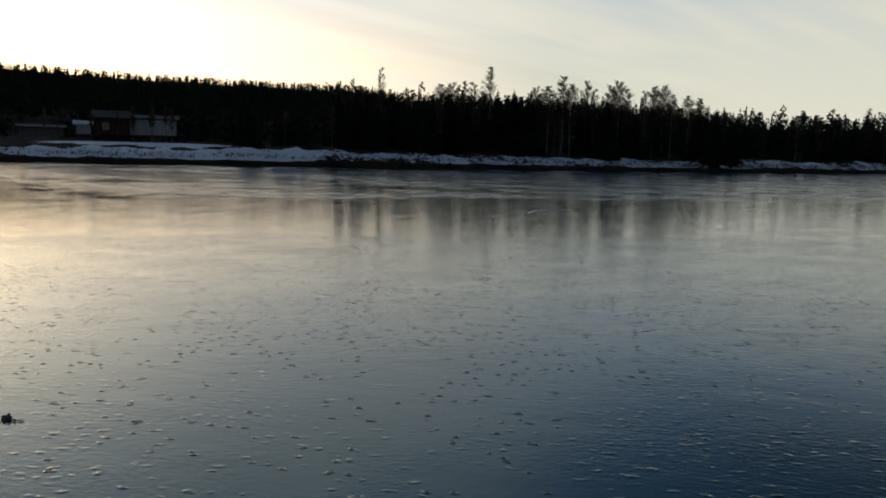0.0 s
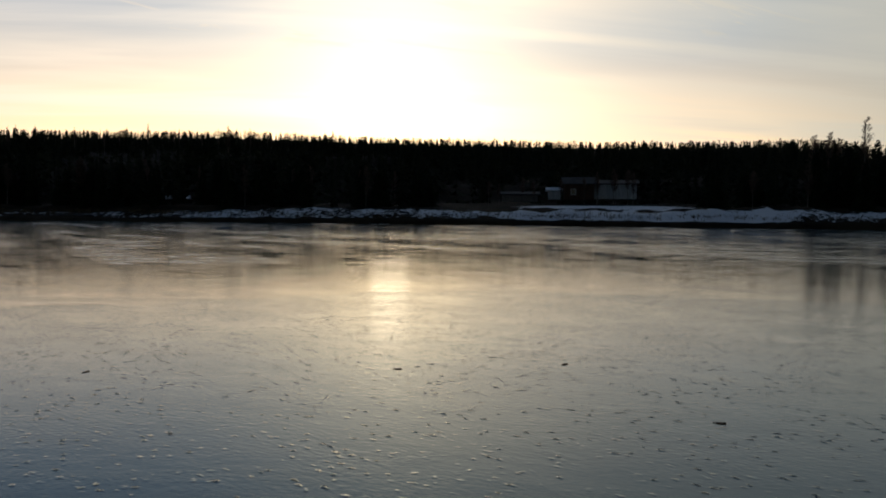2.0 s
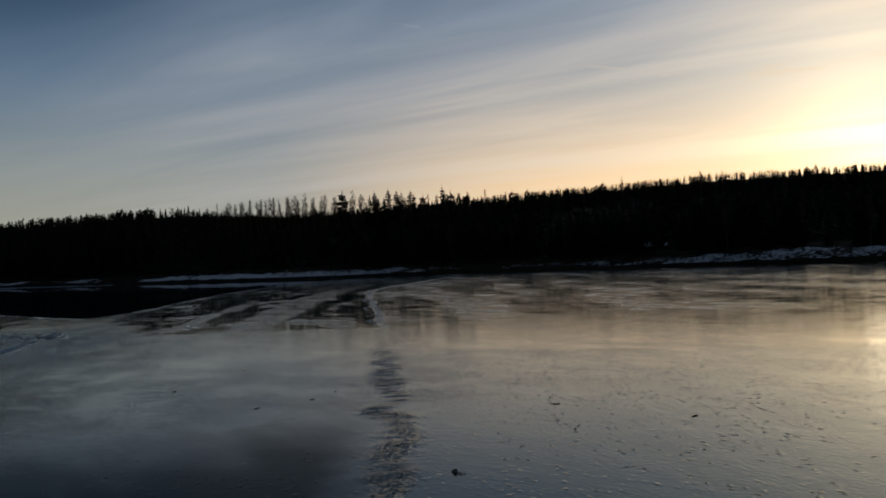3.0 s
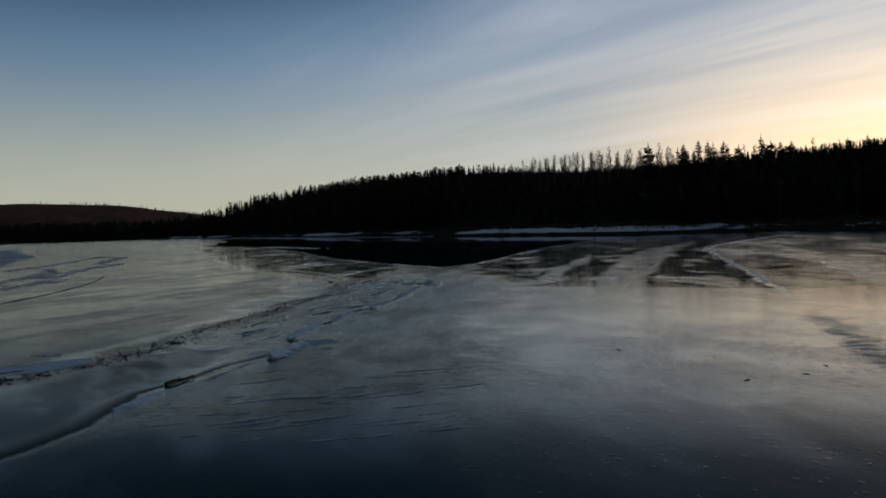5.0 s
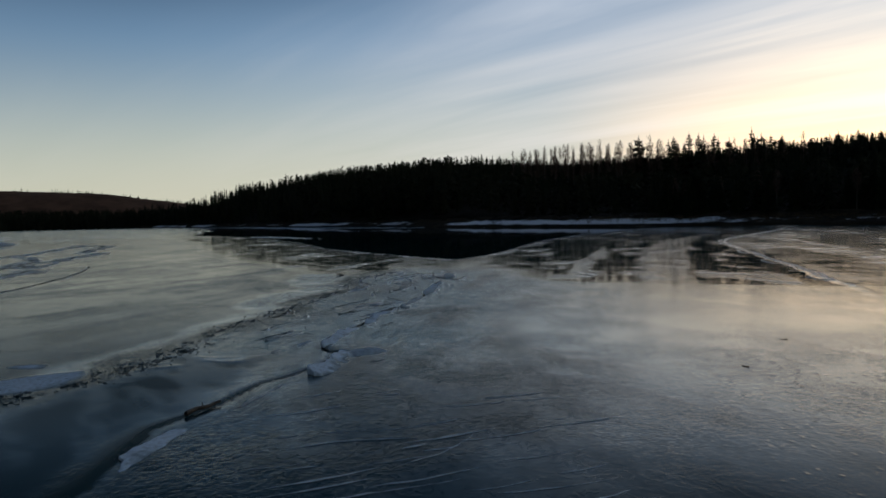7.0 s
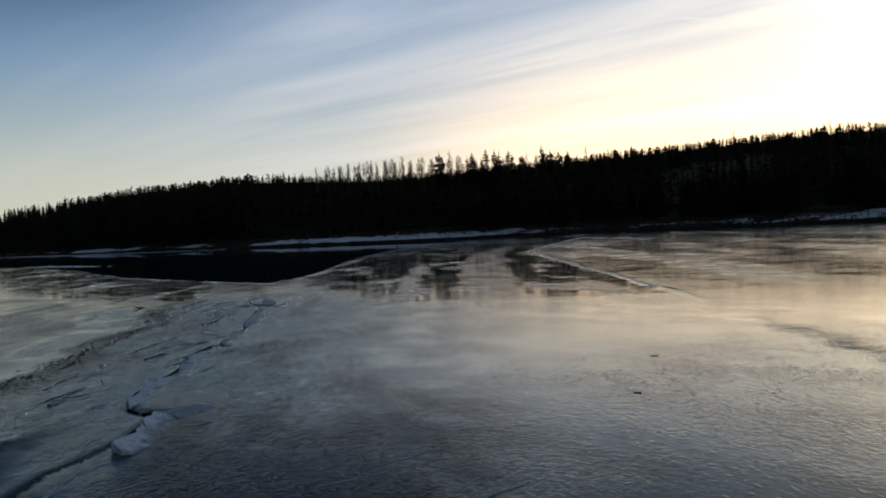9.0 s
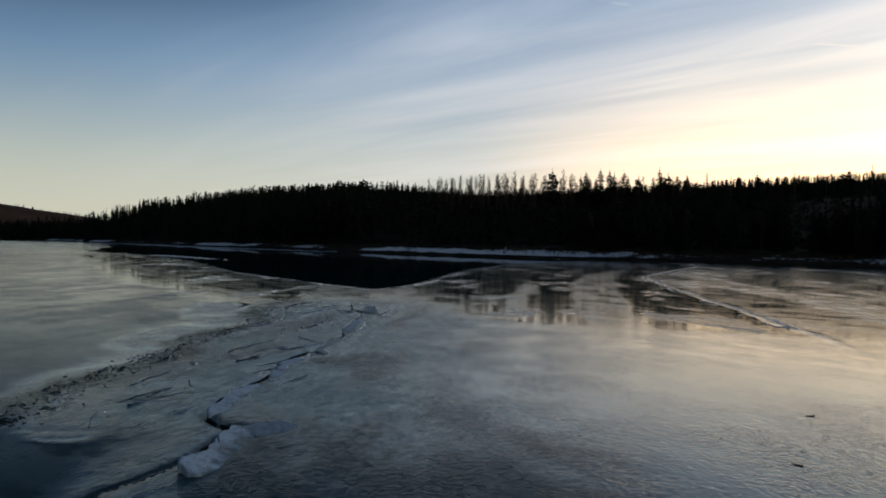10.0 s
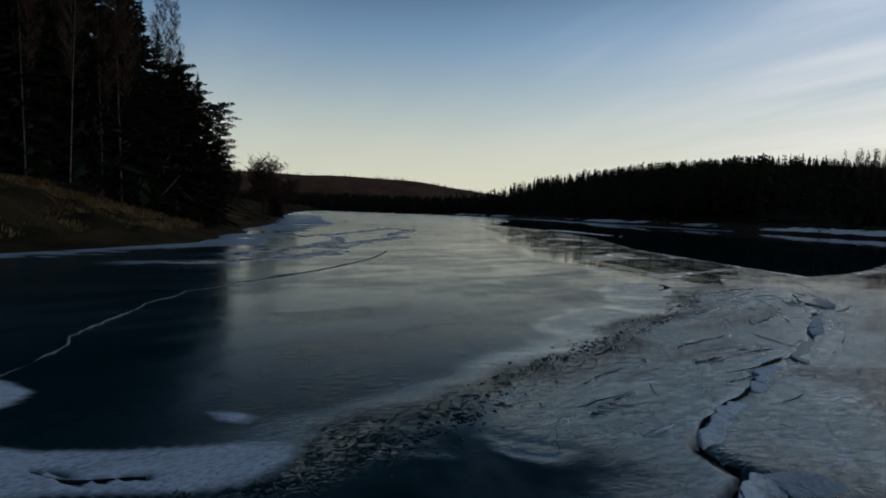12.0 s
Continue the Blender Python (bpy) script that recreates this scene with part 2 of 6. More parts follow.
def birch_material():
    m, n, b = material("birch_bark")
    pos = n.add("ShaderNodeTexCoord").outputs["Object"]
    rings = n.noise(n.mapping(pos, 0, (2, 2, 9)), 1.4, 4.0, 0.7)
    n.put(b.inputs["Base Color"], n.mix(n.ramp(rings, 0.4, 0.62), rgb(0.03, 0.026, 0.022), rgb(0.17, 0.16, 0.145)))
    b.inputs["Roughness"].default_value = 0.8
    return m


ICE = ice_material()
NEEDLES = simple("spruce_needles", (0.006, 0.011, 0.006), (0.020, 0.030, 0.014), 1.5, 0.85, spec=0.1)
PINE_NEEDLES = simple("pine_needles", (0.008, 0.013, 0.008), (0.024, 0.034, 0.017), 1.5, 0.85, spec=0.1)
BARK = simple("bark", (0.030, 0.022, 0.017), (0.10, 0.075, 0.055), 3.0, 0.9, 0.02, (4, 4, 1))
BIRCH = birch_material()
TWIGS = simple("twigs", (0.05, 0.032, 0.026), (0.11, 0.075, 0.06), 2.0, 0.85, spec=0.1)
FAR_WOOD = simple("far_woods", (0.008, 0.013, 0.008), (0.028, 0.033, 0.020), 0.3, 0.9, spec=0.03)
MOOR = simple("cleared_hill", (0.06, 0.035, 0.022), (0.15, 0.085, 0.055), 0.02, 0.95, spec=0.05)
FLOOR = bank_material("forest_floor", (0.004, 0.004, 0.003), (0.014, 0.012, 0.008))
BANK = bank_material("river_bank", (0.012, 0.010, 0.008), (0.045, 0.035, 0.022))
BANK_GRASS = bank_material("grassy_bank", (0.012, 0.011, 0.007), (0.055, 0.042, 0.021))
STRAW = simple("dead_grass", (0.08, 0.058, 0.03), (0.27, 0.20, 0.105), 6.0, 0.9, spec=0.1)
REED = simple("dry_reed", (0.05, 0.038, 0.02), (0.14, 0.10, 0.055), 6.0, 0.9, spec=0.1)
SNOW = simple("snow", (0.58, 0.62, 0.68), (0.82, 0.84, 0.88), 5.0, 0.8, 0.03)
RIDGE = simple("frosted_ridge", (0.05, 0.065, 0.075), (0.28, 0.31, 0.33), 11.0, 0.35, 0.01, spec=0.5)
RIMFROST = simple("white_rim_frost", (0.40, 0.40, 0.39), (0.80, 0.79, 0.77), 9.0, 0.35, 0.01, spec=0.6)
WET = simple("wet_crack", (0.005, 0.008, 0.010), (0.026, 0.033, 0.038), 9.0, 0.8, 0.01, spec=0.02)
BROWN_WALL = simple("brown_boards", (0.035, 0.018, 0.012), (0.075, 0.04, 0.028), 5.0, 0.8, 0.01, (6, 6, 0.6))
WHITE_WALL = simple("white_boards", (0.26, 0.29, 0.33), (0.55, 0.58, 0.62), 2.0, 0.7, 0.01, (6, 6, 0.6))
GREY_WALL = simple("weathered_boards", (0.08, 0.075, 0.07), (0.2, 0.19, 0.18), 5.0, 0.8, 0.01, (6, 6, 0.6))
ROOF = simple("roof_felt", (0.02, 0.02, 0.022), (0.05, 0.05, 0.052), 4.0, 0.85, 0.01)
LEAF = simple("dead_leaf", (0.04, 0.022, 0.010), (0.14, 0.08, 0.035), 20.0, 0.7)
CLUMP = simple("frozen_mud_and_reed", (0.06, 0.055, 0.05), (0.24, 0.22, 0.20), 30.0, 0.7, 0.01)
WETWOOD = simple("wet_driftwood", (0.012, 0.010, 0.008), (0.05, 0.04, 0.03), 8.0, 0.6, 0.01)
GLASS, _n, _b = material("window_glass")
_b.inputs["Base Color"].default_value = rgb(0.02, 0.025, 0.03)
_b.inputs["Roughness"].default_value = 0.05
_b.inputs["Metallic"].default_value = 0.0


# ---- mesh helpers ----
def smooth01(v, lo, hi):
    v = np.clip((np.asarray(v, float) - lo) / (hi - lo), 0, 1)
    return v * v * (3 - 2 * v)


_table = np.random.RandomState(7).rand(256, 256)


def vnoise(x, y):
    """Smooth value noise in 0..1 on arrays."""
    x, y = np.asarray(x, float), np.asarray(y, float)
    ix, iy = np.floor(x).astype(int), np.floor(y).astype(int)
    fx, fy = x - ix, y - iy
    fx, fy = fx * fx * (3 - 2 * fx), fy * fy * (3 - 2 * fy)
    a, b = _table[ix % 256, iy % 256], _table[(ix + 1) % 256, iy % 256]
    c, d = _table[ix % 256, (iy + 1) % 256], _table[(ix + 1) % 256, (iy + 1) % 256]
    return (a * (1 - fx) + b * fx) * (1 - fy) + (c * (1 - fx) + d * fx) * fy


def fbm(x, y, octaves=4):
    out, amp, tot = 0.0, 1.0, 0.0
    for k in range(octaves):
        out = out + amp * vnoise(x * 2 ** k + 17.3 * k, y * 2 ** k + 5.1 * k)
        tot += amp
        amp *= 0.5
    return out / tot


def line_dist(x, y, pts):
    """Distance to a polyline, the signed side of its nearest piece (+ left) and the share of the way along it."""
    best = np.full(np.shape(x), 1e9)
    side = np.zeros(np.shape(x))
    along = np.zeros(np.shape(x))
    pts = np.asarray(pts, float)
    n = len(pts) - 1
    for k in range(n):
        (ax, ay), (bx, by) = pts[k], pts[k + 1]
        dx, dy = bx - ax, by - ay
        t = np.clip(((x - ax) * dx + (y - ay) * dy) / (dx * dx + dy * dy), 0, 1)
        d = np.hypot(x - ax - t * dx, y - ay - t * dy)
        near = d < best
        best = np.where(near, d, best)
        side = np.where(near, np.sign(dx * (y - ay) - dy * (x - ax)), side)
        along = np.where(near, (k + t) / n, along)
    return best, side, along


def inside(x, y, pts):
    hit = np.zeros(np.shape(x), bool)
    pts = np.asarray(pts, float)
    for (ax, ay), (bx, by) in zip(pts, np.roll(pts, -1, 0)):
        if ay != by:
            hit ^= ((ay > y) != (by > y)) & (x < (bx - ax) * (y - ay) / (by - ay) + ax)
    return hit


def area(x, y, pts, soft):
    """1 inside a closed outline, 0 outside, with a soft edge."""
    d, _, _ = line_dist(x, y, list(pts) + [pts[0]])
    return smooth01(np.where(inside(x, y, pts), d, -d), -soft, soft)


def rounded(pts, times=2):
    pts = np.asarray(pts, float)
    for _ in range(times):
        a, b = pts[:-1], pts[1:]
        mid = np.empty((2 * len(a), 2))
        mid[0::2], mid[1::2] = a * 0.75 + b * 0.25, a * 0.25 + b * 0.75
        pts = np.vstack([pts[:1], mid, pts[-1:]])
    return pts


def mesh(name, verts, faces, mat, smooth=False):
    me = bpy.data.meshes.new(name)
    verts = np.asarray(verts, float)
    if isinstance(faces, np.ndarray):
        k = faces.shape[1]
        me.vertices.add(len(verts))
        me.vertices.foreach_set("co", verts.ravel())
        me.loops.add(faces.size)
        me.loops.foreach_set("vertex_index", faces.ravel().astype(np.int32))
        me.polygons.add(len(faces))
        me.polygons.foreach_set("loop_start", np.arange(0, faces.size, k, dtype=np.int32))
        me.update(calc_edges=True)
    else:
        me.from_pydata([tuple(v) for v in verts], [], faces)
    me.materials.append(mat)
    if smooth:
        me.polygons.foreach_set("use_smooth", np.ones(len(me.polygons), bool))
    me.update()
    return me


def attribute(me, name, values):
    me.attributes.new(name, "FLOAT", "POINT").data.foreach_set("value", np.asarray(values, np.float32).ravel())


def grid_faces(nx, ny):
    i = (np.arange(nx - 1)[:, None] * ny + np.arange(ny - 1)[None, :]).ravel()
    return np.stack([i, i + ny, i + ny + 1, i + 1], 1)


def part(name, me, parent, label=""):
    ob = new(name, me)
    ob.parent = parent
    return tagged(ob, label)


def thing(name, label, category, at=(0, 0, 0), turn=0.0, group="", kind=""):
    ob = new(name)
    ob.empty_display_size = 0.2
    ob.matrix_world = pose(*at, 0, 0, turn)
    return tagged(ob, label, category, group, kind)


def limb(verts, faces, p, q, r0, r1, sides=4):
    """A tapered stick from p to q."""
    p, q = np.asarray(p, float), np.asarray(q, float)
    axis = q - p
    n = np.linalg.norm(axis)
    if n < 1e-6:
        return
    axis /= n
    a = np.cross(axis, (0.31, 0.17, 0.94) if abs(axis[2]) < 0.9 else (1, 0, 0))
    a /= np.linalg.norm(a)
    b = np.cross(axis, a)
    k = len(verts)
    for centre, r in ((p, r0), (q, r1)):
        for s in range(sides):
            t = 2 * math.pi * s / sides
            verts.append(centre + r * (math.cos(t) * a + math.sin(t) * b))
    for s in range(sides):
        faces.append((k + s, k + (s + 1) % sides, k + sides + (s + 1) % sides, k + sides + s))
    if sides > 4:
        faces.append(tuple(k + sides + s for s in range(sides)))


def box_mesh(name, size, mat, at=(0, 0, 0), bevel=0.01):
    bm = bmesh.new()
    bmesh.ops.create_cube(bm, size=1.0)
    bmesh.ops.scale(bm, vec=size, verts=bm.verts)
    if bevel:
        bmesh.ops.bevel(bm, geom=bm.edges[:], offset=bevel, segments=1, affect="EDGES")
    bmesh.ops.translate(bm, vec=at, verts=bm.verts)
    me = bpy.data.meshes.new(name)
    bm.to_mesh(me)
    bm.free()
    me.materials.append(mat)
    return me


# ---- plan of the river ----
FAR_SHORE = rounded([(420, 330), (160, 175), (60, 103), (25, 81), (5, 73), (-15, 66.5), (-36, 61.5), (-54, 54), (-75, 45), (-95, 37),
                     (-108, 23), (-135, 9), (-172, -12), (-195, -26), (-270, -57), (-380, -118), (-470, -190)])
NEAR_SHORE = rounded([(420, 40), (120, -14), (40, -20), (0, -21), (-18, -21.5), (-25, -23.0), (-30, -24.4), (-37, -25.2), (-43.5, -29.2), (-58, -37.5), (-76, -47.5),
                      (-120, -76), (-250, -152), (-390, -224), (-480, -270)])
RIVER = np.vstack([FAR_SHORE, NEAR_SHORE[::-1]])


def inland(x, y):
    """Metres from the water's edge, positive on land."""
    df, _, _ = line_dist(x, y, FAR_SHORE)
    dn, _, _ = line_dist(x, y, NEAR_SHORE)
    d = np.minimum(df, dn)
    return np.where(inside(x, y, RIVER), -d, d), df < dn


CREST_AZ = [-60, -30, -24, -17, -7, 0, 8, 20, 30, 40, 47, 56, 64, 78, 86, 91, 97, 104, 107, 109]
CREST_EL = [3.0, 3.0, 3.0, 3.6, 4.3, 4.35, 4.5, 4.65, 4.9, 5.05, 5.2, 4.9, 4.7, 4.3, 4.6, 4.3, 3.75, 2.7, 1.7, 1.35]


def crest(x, y):
    """Height that the tops of the far woods reach over the ice."""
    az = np.degrees(np.arctan2(-(np.asarray(x) + 6), np.asarray(y) + 2))
    dist = np.hypot(np.asarray(x) + 6, np.asarray(y) + 2)
    return 1.6 + dist * np.tan(np.radians(np.interp(az, CREST_AZ, CREST_EL))), az, dist


def land_z(x, y, d, far):
    top, az, dist = crest(x, y)
    steep = smooth01(np.asarray(x, float), -110, -170)
    rise = 0.7 + (0.085 + 0.20 * steep) * np.clip(d - 2, 0, 30) + (0.07 + 0.15 * steep) * np.clip(d - 32, 0, 400)
    limit = np.maximum(top - 11.0 + (5.0 * smooth01(dist, 105, 150) + 1.5 * smooth01(dist, 150, 190) * smooth01(az, 4, 12)) * smooth01(az, 66, 56), 1.6 + 0.02 * np.clip(d, 0, 60))
    z = np.minimum(rise, limit) + 0.5 * (fbm(x * 0.08, y * 0.08, 3) - 0.5)
    near = 2.3 + 0.03 * np.clip(d - 8, 0, 60)
    return np.where(far, z, near)


def axis_steps(lo, a, b, hi, step, grow, most, fine=None):
    mid = list(np.arange(a, b + step / 2, step))
    if fine:
        mid = [v for v in mid if not fine[0] - step / 2 < v < fine[1] + step / 2] + list(np.arange(fine[0], fine[1] + fine[2] / 2, fine[2]))
        mid.sort()
    s, v = step, mid[-1]
    while v < hi:
        s = min(s * grow, most)
        v += s
        mid.append(v)
    s, v = step, mid[0]
    while v > lo:
        s = min(s * grow, most)
        v -= s
        mid.insert(0, v)
    return np.array(mid)


# ---- the land: one sheet out to the horizon ----
gx = axis_steps(-2600, -200, 60, 2600, 2.5, 1.15, 150)
gy = axis_steps(-2600, -60, 130, 2600, 2.5, 1.15, 150)
X, Y = np.meshgrid(gx, gy, indexing="ij")
D, FARSIDE = inland(X, Y)
Z = np.where(D > 5.5, land_z(X, Y, D, FARSIDE) - 0.12, -1.2 + 0 * X)
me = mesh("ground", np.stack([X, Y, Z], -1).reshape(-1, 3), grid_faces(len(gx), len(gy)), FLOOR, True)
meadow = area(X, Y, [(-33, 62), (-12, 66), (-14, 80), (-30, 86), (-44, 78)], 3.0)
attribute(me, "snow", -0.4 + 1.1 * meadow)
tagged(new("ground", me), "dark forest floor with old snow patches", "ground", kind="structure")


def bank_strip(name, shore, side, profile, mat, snow, label, step=0.8, jag=0.5, lumps=0.45):
    """The bank from under the ice to the level ground; profile: rows of metres inland, height, snow."""
    seg = np.hypot(*np.diff(shore, axis=0).T)
    s = np.r_[0, np.cumsum(seg)]
    keep = np.arange(0, s[-1], step)
    p = np.stack([np.interp(keep, s, shore[:, 0]), np.interp(keep, s, shore[:, 1])], 1)
    n = np.gradient(p, axis=0)
    n /= np.linalg.norm(n, axis=1)[:, None]
    n = np.stack([-n[:, 1], n[:, 0]], 1) * side
    wide = 15
    for _ in range(3):
        n = np.stack([np.convolve(np.pad(n[:, k], wide, mode="edge"), np.ones(2 * wide + 1) / (2 * wide + 1), "valid") for k in (0, 1)], 1)
    prof = np.asarray(profile, float)
    dd = np.r_[np.arange(-0.8, 2.4, 0.2), np.arange(2.4, 9.1, 0.45)]
    zz = np.interp(dd, prof[:, 0], prof[:, 1])
    ss = np.interp(dd, prof[:, 0], prof[:, 2])
    wob = (fbm(keep * 0.22, 0 * keep + 3, 4) - 0.5) * 2 * jag
    d = dd[None, :] + wob[:, None] * np.clip(1.6 - dd / 6, 0, 1)[None, :]
    xx, yy = p[:, :1] + n[:, :1] * d, p[:, 1:] + n[:, 1:] * d
    h = zz[None, :] * (0.8 + 0.5 * fbm(xx * 0.12, yy * 0.12, 2)) + (fbm(xx * 0.9, yy * 0.9, 4) - 0.5) * lumps * smooth01(dd, -0.2, 2.5)[None, :]
    h = h * np.where((side < 0) & (dd[None, :] < 6), 1 - 0.3 * smooth01(xx, -52, -72), 1.0)
    h = np.where(dd[None, :] > 7.5, h - (dd[None, :] - 7.5) * 0.25, h)
    me = mesh(name, np.stack([xx, yy, h], -1).reshape(-1, 3), grid_faces(*xx.shape), mat, True)
    attribute(me, "snow", (ss[None, :] + snow(xx, yy) * smooth01(ss, 0.0, 0.4)[None, :]).ravel())
    return tagged(new(name, me), label, "river bank", kind="structure")


def far_snow(x, y):
    return (0.45 + 2.0 * smooth01(x, -50, -110)) * (fbm(x * 0.05, y * 0.05, 3) - 0.5) + 0.7 * (fbm(x * 0.6, y * 0.6, 3) - 0.5) - 0.13 + 0.35 * smooth01(area(x, y, [(-33, 58), (-12, 62), (-14, 80), (-30, 86), (-44, 78)], 2.0), 0, 1)


bank_strip("bank_far", FAR_SHORE, -1, [(-0.8, -0.5, 0), (-0.1, -0.05, 0), (0.3, 0.36, 0.0), (0.55, 0.44, 0.1), (0.9, 0.54, 0.55), (2.5, 0.95, 0.72), (4.5, 1.3, 0.55), (5.5, 1.35, 0.2), (9, 1.6, 0.1)],
           BANK, far_snow, "dark cut river bank topped with patchy snow", lumps=0.8)
bank_strip("bank_near", NEAR_SHORE, 1, [(-0.8, -0.3, 0), (0, 0.0, 0.1), (1.5, 0.25, 0.0), (3.5, 0.7, 0.0), (5.5, 1.5, 0.0), (7.5, 2.2, 0.0), (9, 2.5, 0.0)],
           BANK_GRASS, lambda x, y: 0.0 * x - 0.3, "sloping grassy river bank, brown and dim", step=0.5, jag=1.1, lumps=1.1)

# ---- far hills at the river's end ----
def hill(name, label, mat, centre_az, span, dist, depth, tops, rough, seed):
    az = np.radians(np.linspace(centre_az - span, centre_az + span, 90))
    dd = np.linspace(0, depth, 14)
    rows = []
    crest_h = np.interp(np.degrees(az), *zip(*tops))
    for k, d in enumerate(dd):
        up_ = smooth01(d, 0, depth * 0.7)
        r = dist + d
        x, y = -np.sin(az) * r - 11, np.cos(az) * r - 5
        rows.append(np.stack([x, y, crest_h * up_ + rough * (fbm(x * 0.02 + seed, y * 0.02, 4) - 0.5)], -1))
    v = np.array(rows)
    return tagged(new(name, mesh(name, v.reshape(-1, 3), grid_faces(14, 90), mat, True)), label, "hill", kind="structure")


hill("hill_far", "distant reddish cleared hillside", MOOR, 116, 26, 1300, 500,
     [(90, 20), (104, 32), (107, 44), (112.5, 66), (116.8, 72), (121, 71), (126, 74), (142, 70)], 4, 3)

# ---- the ice ----
CRACK = [(-29.2, -3.88), (-27.5, -3.87), (-26.4, -3.65), (-24.7, -3.9), (-23.3, -4.1), (-22.0, -4.23), (-20.8, -4.45), (-19.7, -4.95), (-18.2, -5.12),
         (-17.6, -5.3), (-16.9, -5.45), (-16.28, -5.47), (-15.97, -5.3), (-15.77, -5.16), (-15.0, -5.3), (-14.5, -5.54), (-14.2, -5.75), (-13.4, -5.95), (-12.7, -6.25),
         (-11.4, -6.2), (-10.7, -6.35), (-9.6, -6.9), (-7, -8.4)]
CHIPS = [(-30, -5.6), (-25, -6.0), (-21.8, -6.3), (-20.0, -6.85), (-18.0, -7.05), (-16.6, -7.1), (-15.4, -7.3), (-14.5, -7.55), (-13.6, -8.1), (-12.6, -8.8), (-11, -10)]
WATER = [(-330, -98), (-180, -52), (-113, -36), (-92.6, -24.5), (-69.3, -15.0), (-50.1, -9.6), (-42.4, -6.2), (-38.9, -4.6), (-35.6, -2.9), (-38, -1.7),
         (-42.5, -0.2), (-50, 1.9), (-58.1, 4.7), (-69.4, 9.6), (-84, 18), (-100, 27), (-110, 20), (-136, 7), (-172, -14), (-196, -28), (-272, -60), (-330, -92)]
GREY = [(-95, -33), (-70, -23), (-53.7, -17.6), (-38, -12), (-35, -9.4), (-30, -7.9), (-26, -7.3), (-22.6, -7.4), (-18.7, -7.5), (-15.6, -7.6), (-13.4, -8.8),
        (-9, -12), (-5, -19), (-26, -22), (-37, -23), (-50, -31), (-75, -44)]
WHITE_CRACK = [(-12, -9.0), (-15.7, -11.2), (-16.9, -11.9), (-19.3, -13.2), (-22.0, -14.2), (-24.7, -14.4), (-28.1, -14.7), (-32, -15.6), (-36.5, -17.2), (-37.2, -18.0)]
RIM_C = [(-90, 33), (-72.9, 28.1), (-60, 19.5), (-50, 13.2), (-42.6, 10.6), (-29.7, 6.9), (-22.2, 4.7), (-18.5, 3.7), (-14.9, 2.6)]
PAN = [(-12.1, -1.05), (-12.9, -0.85), (-13.6, -0.45), (-13.5, 0.2), (-12.4, 0.22), (-11.5, -0.2), (-11.45, -0.65)]
RIPPLE = [(-20, 4.1), (-14.9, 2.6), (-11.4, 1.2), (-9.7, 0.75), (-8.1, 0.1), (-6.3, -0.6)]
EDGE_A = [(-27, -4.0), (-25.8, -2.3), (-23.5, 1.6), (-22.1, 4.7), (-21.7, 7.9), (-20.8, 10.8), (-19, 14), (-14, 20), (0, 27), (30, 32)]
EDGE_B = [(-16, 4.2), (-13.4, 7.1), (-12, 9.3), (-10.9, 11), (-9.5, 12.4), (-6, 13.6), (10, 16)]
SNOW_A = [(-14.2, -9.6), (-14.33, -9.12), (-14.54, -8.77), (-14.74, -8.49), (-14.93, -8.25), (-15.06, -7.86), (-14.79, -7.77), (-14.44, -7.78), (-14.21, -7.97), (-14.0, -8.27), (-13.85, -8.53), (-13.5, -9.0), (-13.4, -9.8)]
SNOW_B = [(-15.49, -8.84), (-15.34, -8.66), (-15.36, -8.46), (-15.55, -8.5), (-15.57, -8.69)]
SNOW_C = [(-15.6, -11.3), (-15.4, -10.8), (-15.28, -10.41), (-15.05, -10.3), (-14.8, -10.3), (-14.6, -10.9)]
SHORE_SNOW = [(-18, -20.3), (-25.3, -22.2), (-32, -22.9), (-36, -22.3), (-43, -26), (-60, -33.5), (-85, -46), (-140, -79), (-140, -90), (-60, -45), (-36, -29), (-18, -26)]
SWIRLS = [[(-30.6, -19.0), (-33, -20.2), (-35.4, -20.0), (-41.1, -21.4), (-47, -24.5)], [(-36.6, -19.4), (-42.1, -20.8), (-51.7, -22.8)],
          [(-44, -25.5), (-52, -27), (-58.1, -28.7), (-68.8, -31.3)], [(-26, -18.5), (-30, -17.2), (-36, -18.5)], [(-52, -24), (-58, -26), (-66, -28), (-70, -33)]]

ix = axis_steps(-520, -30, 1, 460, 0.085, 1.045, 6.0, (-19.5, -11.2, 0.042))
iy = axis_steps(-300, -12.5, 8, 360, 0.085, 1.045, 6.0, (-7.0, -4.3, 0.042))
X, Y = np.meshgrid(ix, iy, indexing="ij")
near_cam = smooth01(np.hypot(X + 12, Y + 3), 60, 25)
wx = X + (fbm(X * 0.45, Y * 0.45, 3) - 0.5) * 1.3 + (fbm(X * 2.1, Y * 2.1, 3) - 0.5) * 0.35
wy = Y + (fbm(X * 0.45 + 40, Y * 0.45 + 9, 3) - 0.5) * 1.3 + (fbm(X * 2.1 + 31, Y * 2.1, 3) - 0.5) * 0.35
fx, fy = X + (fbm(X * 2.5, Y * 2.5, 3) - 0.5) * 0.35, Y + (fbm(X * 2.5 + 9, Y * 2.5 + 5, 3) - 0.5) * 0.35
streak = fbm((X * 0.96 - Y * 0.28) * 0.22, (Y * 0.96 + X * 0.28) * 1.3, 5)
blotch = fbm(X * 0.12, Y * 0.12, 4)

frost = 0.002 + 0.006 * smooth01(blotch, 0.4, 0.7)
rough = np.full(X.shape, 0.125)
crumb = np.full(X.shape, 0.9)
height = np.zeros(X.shape)
streaky = np.full(X.shape, 0.08)
shine = np.full(X.shape, 0.6)


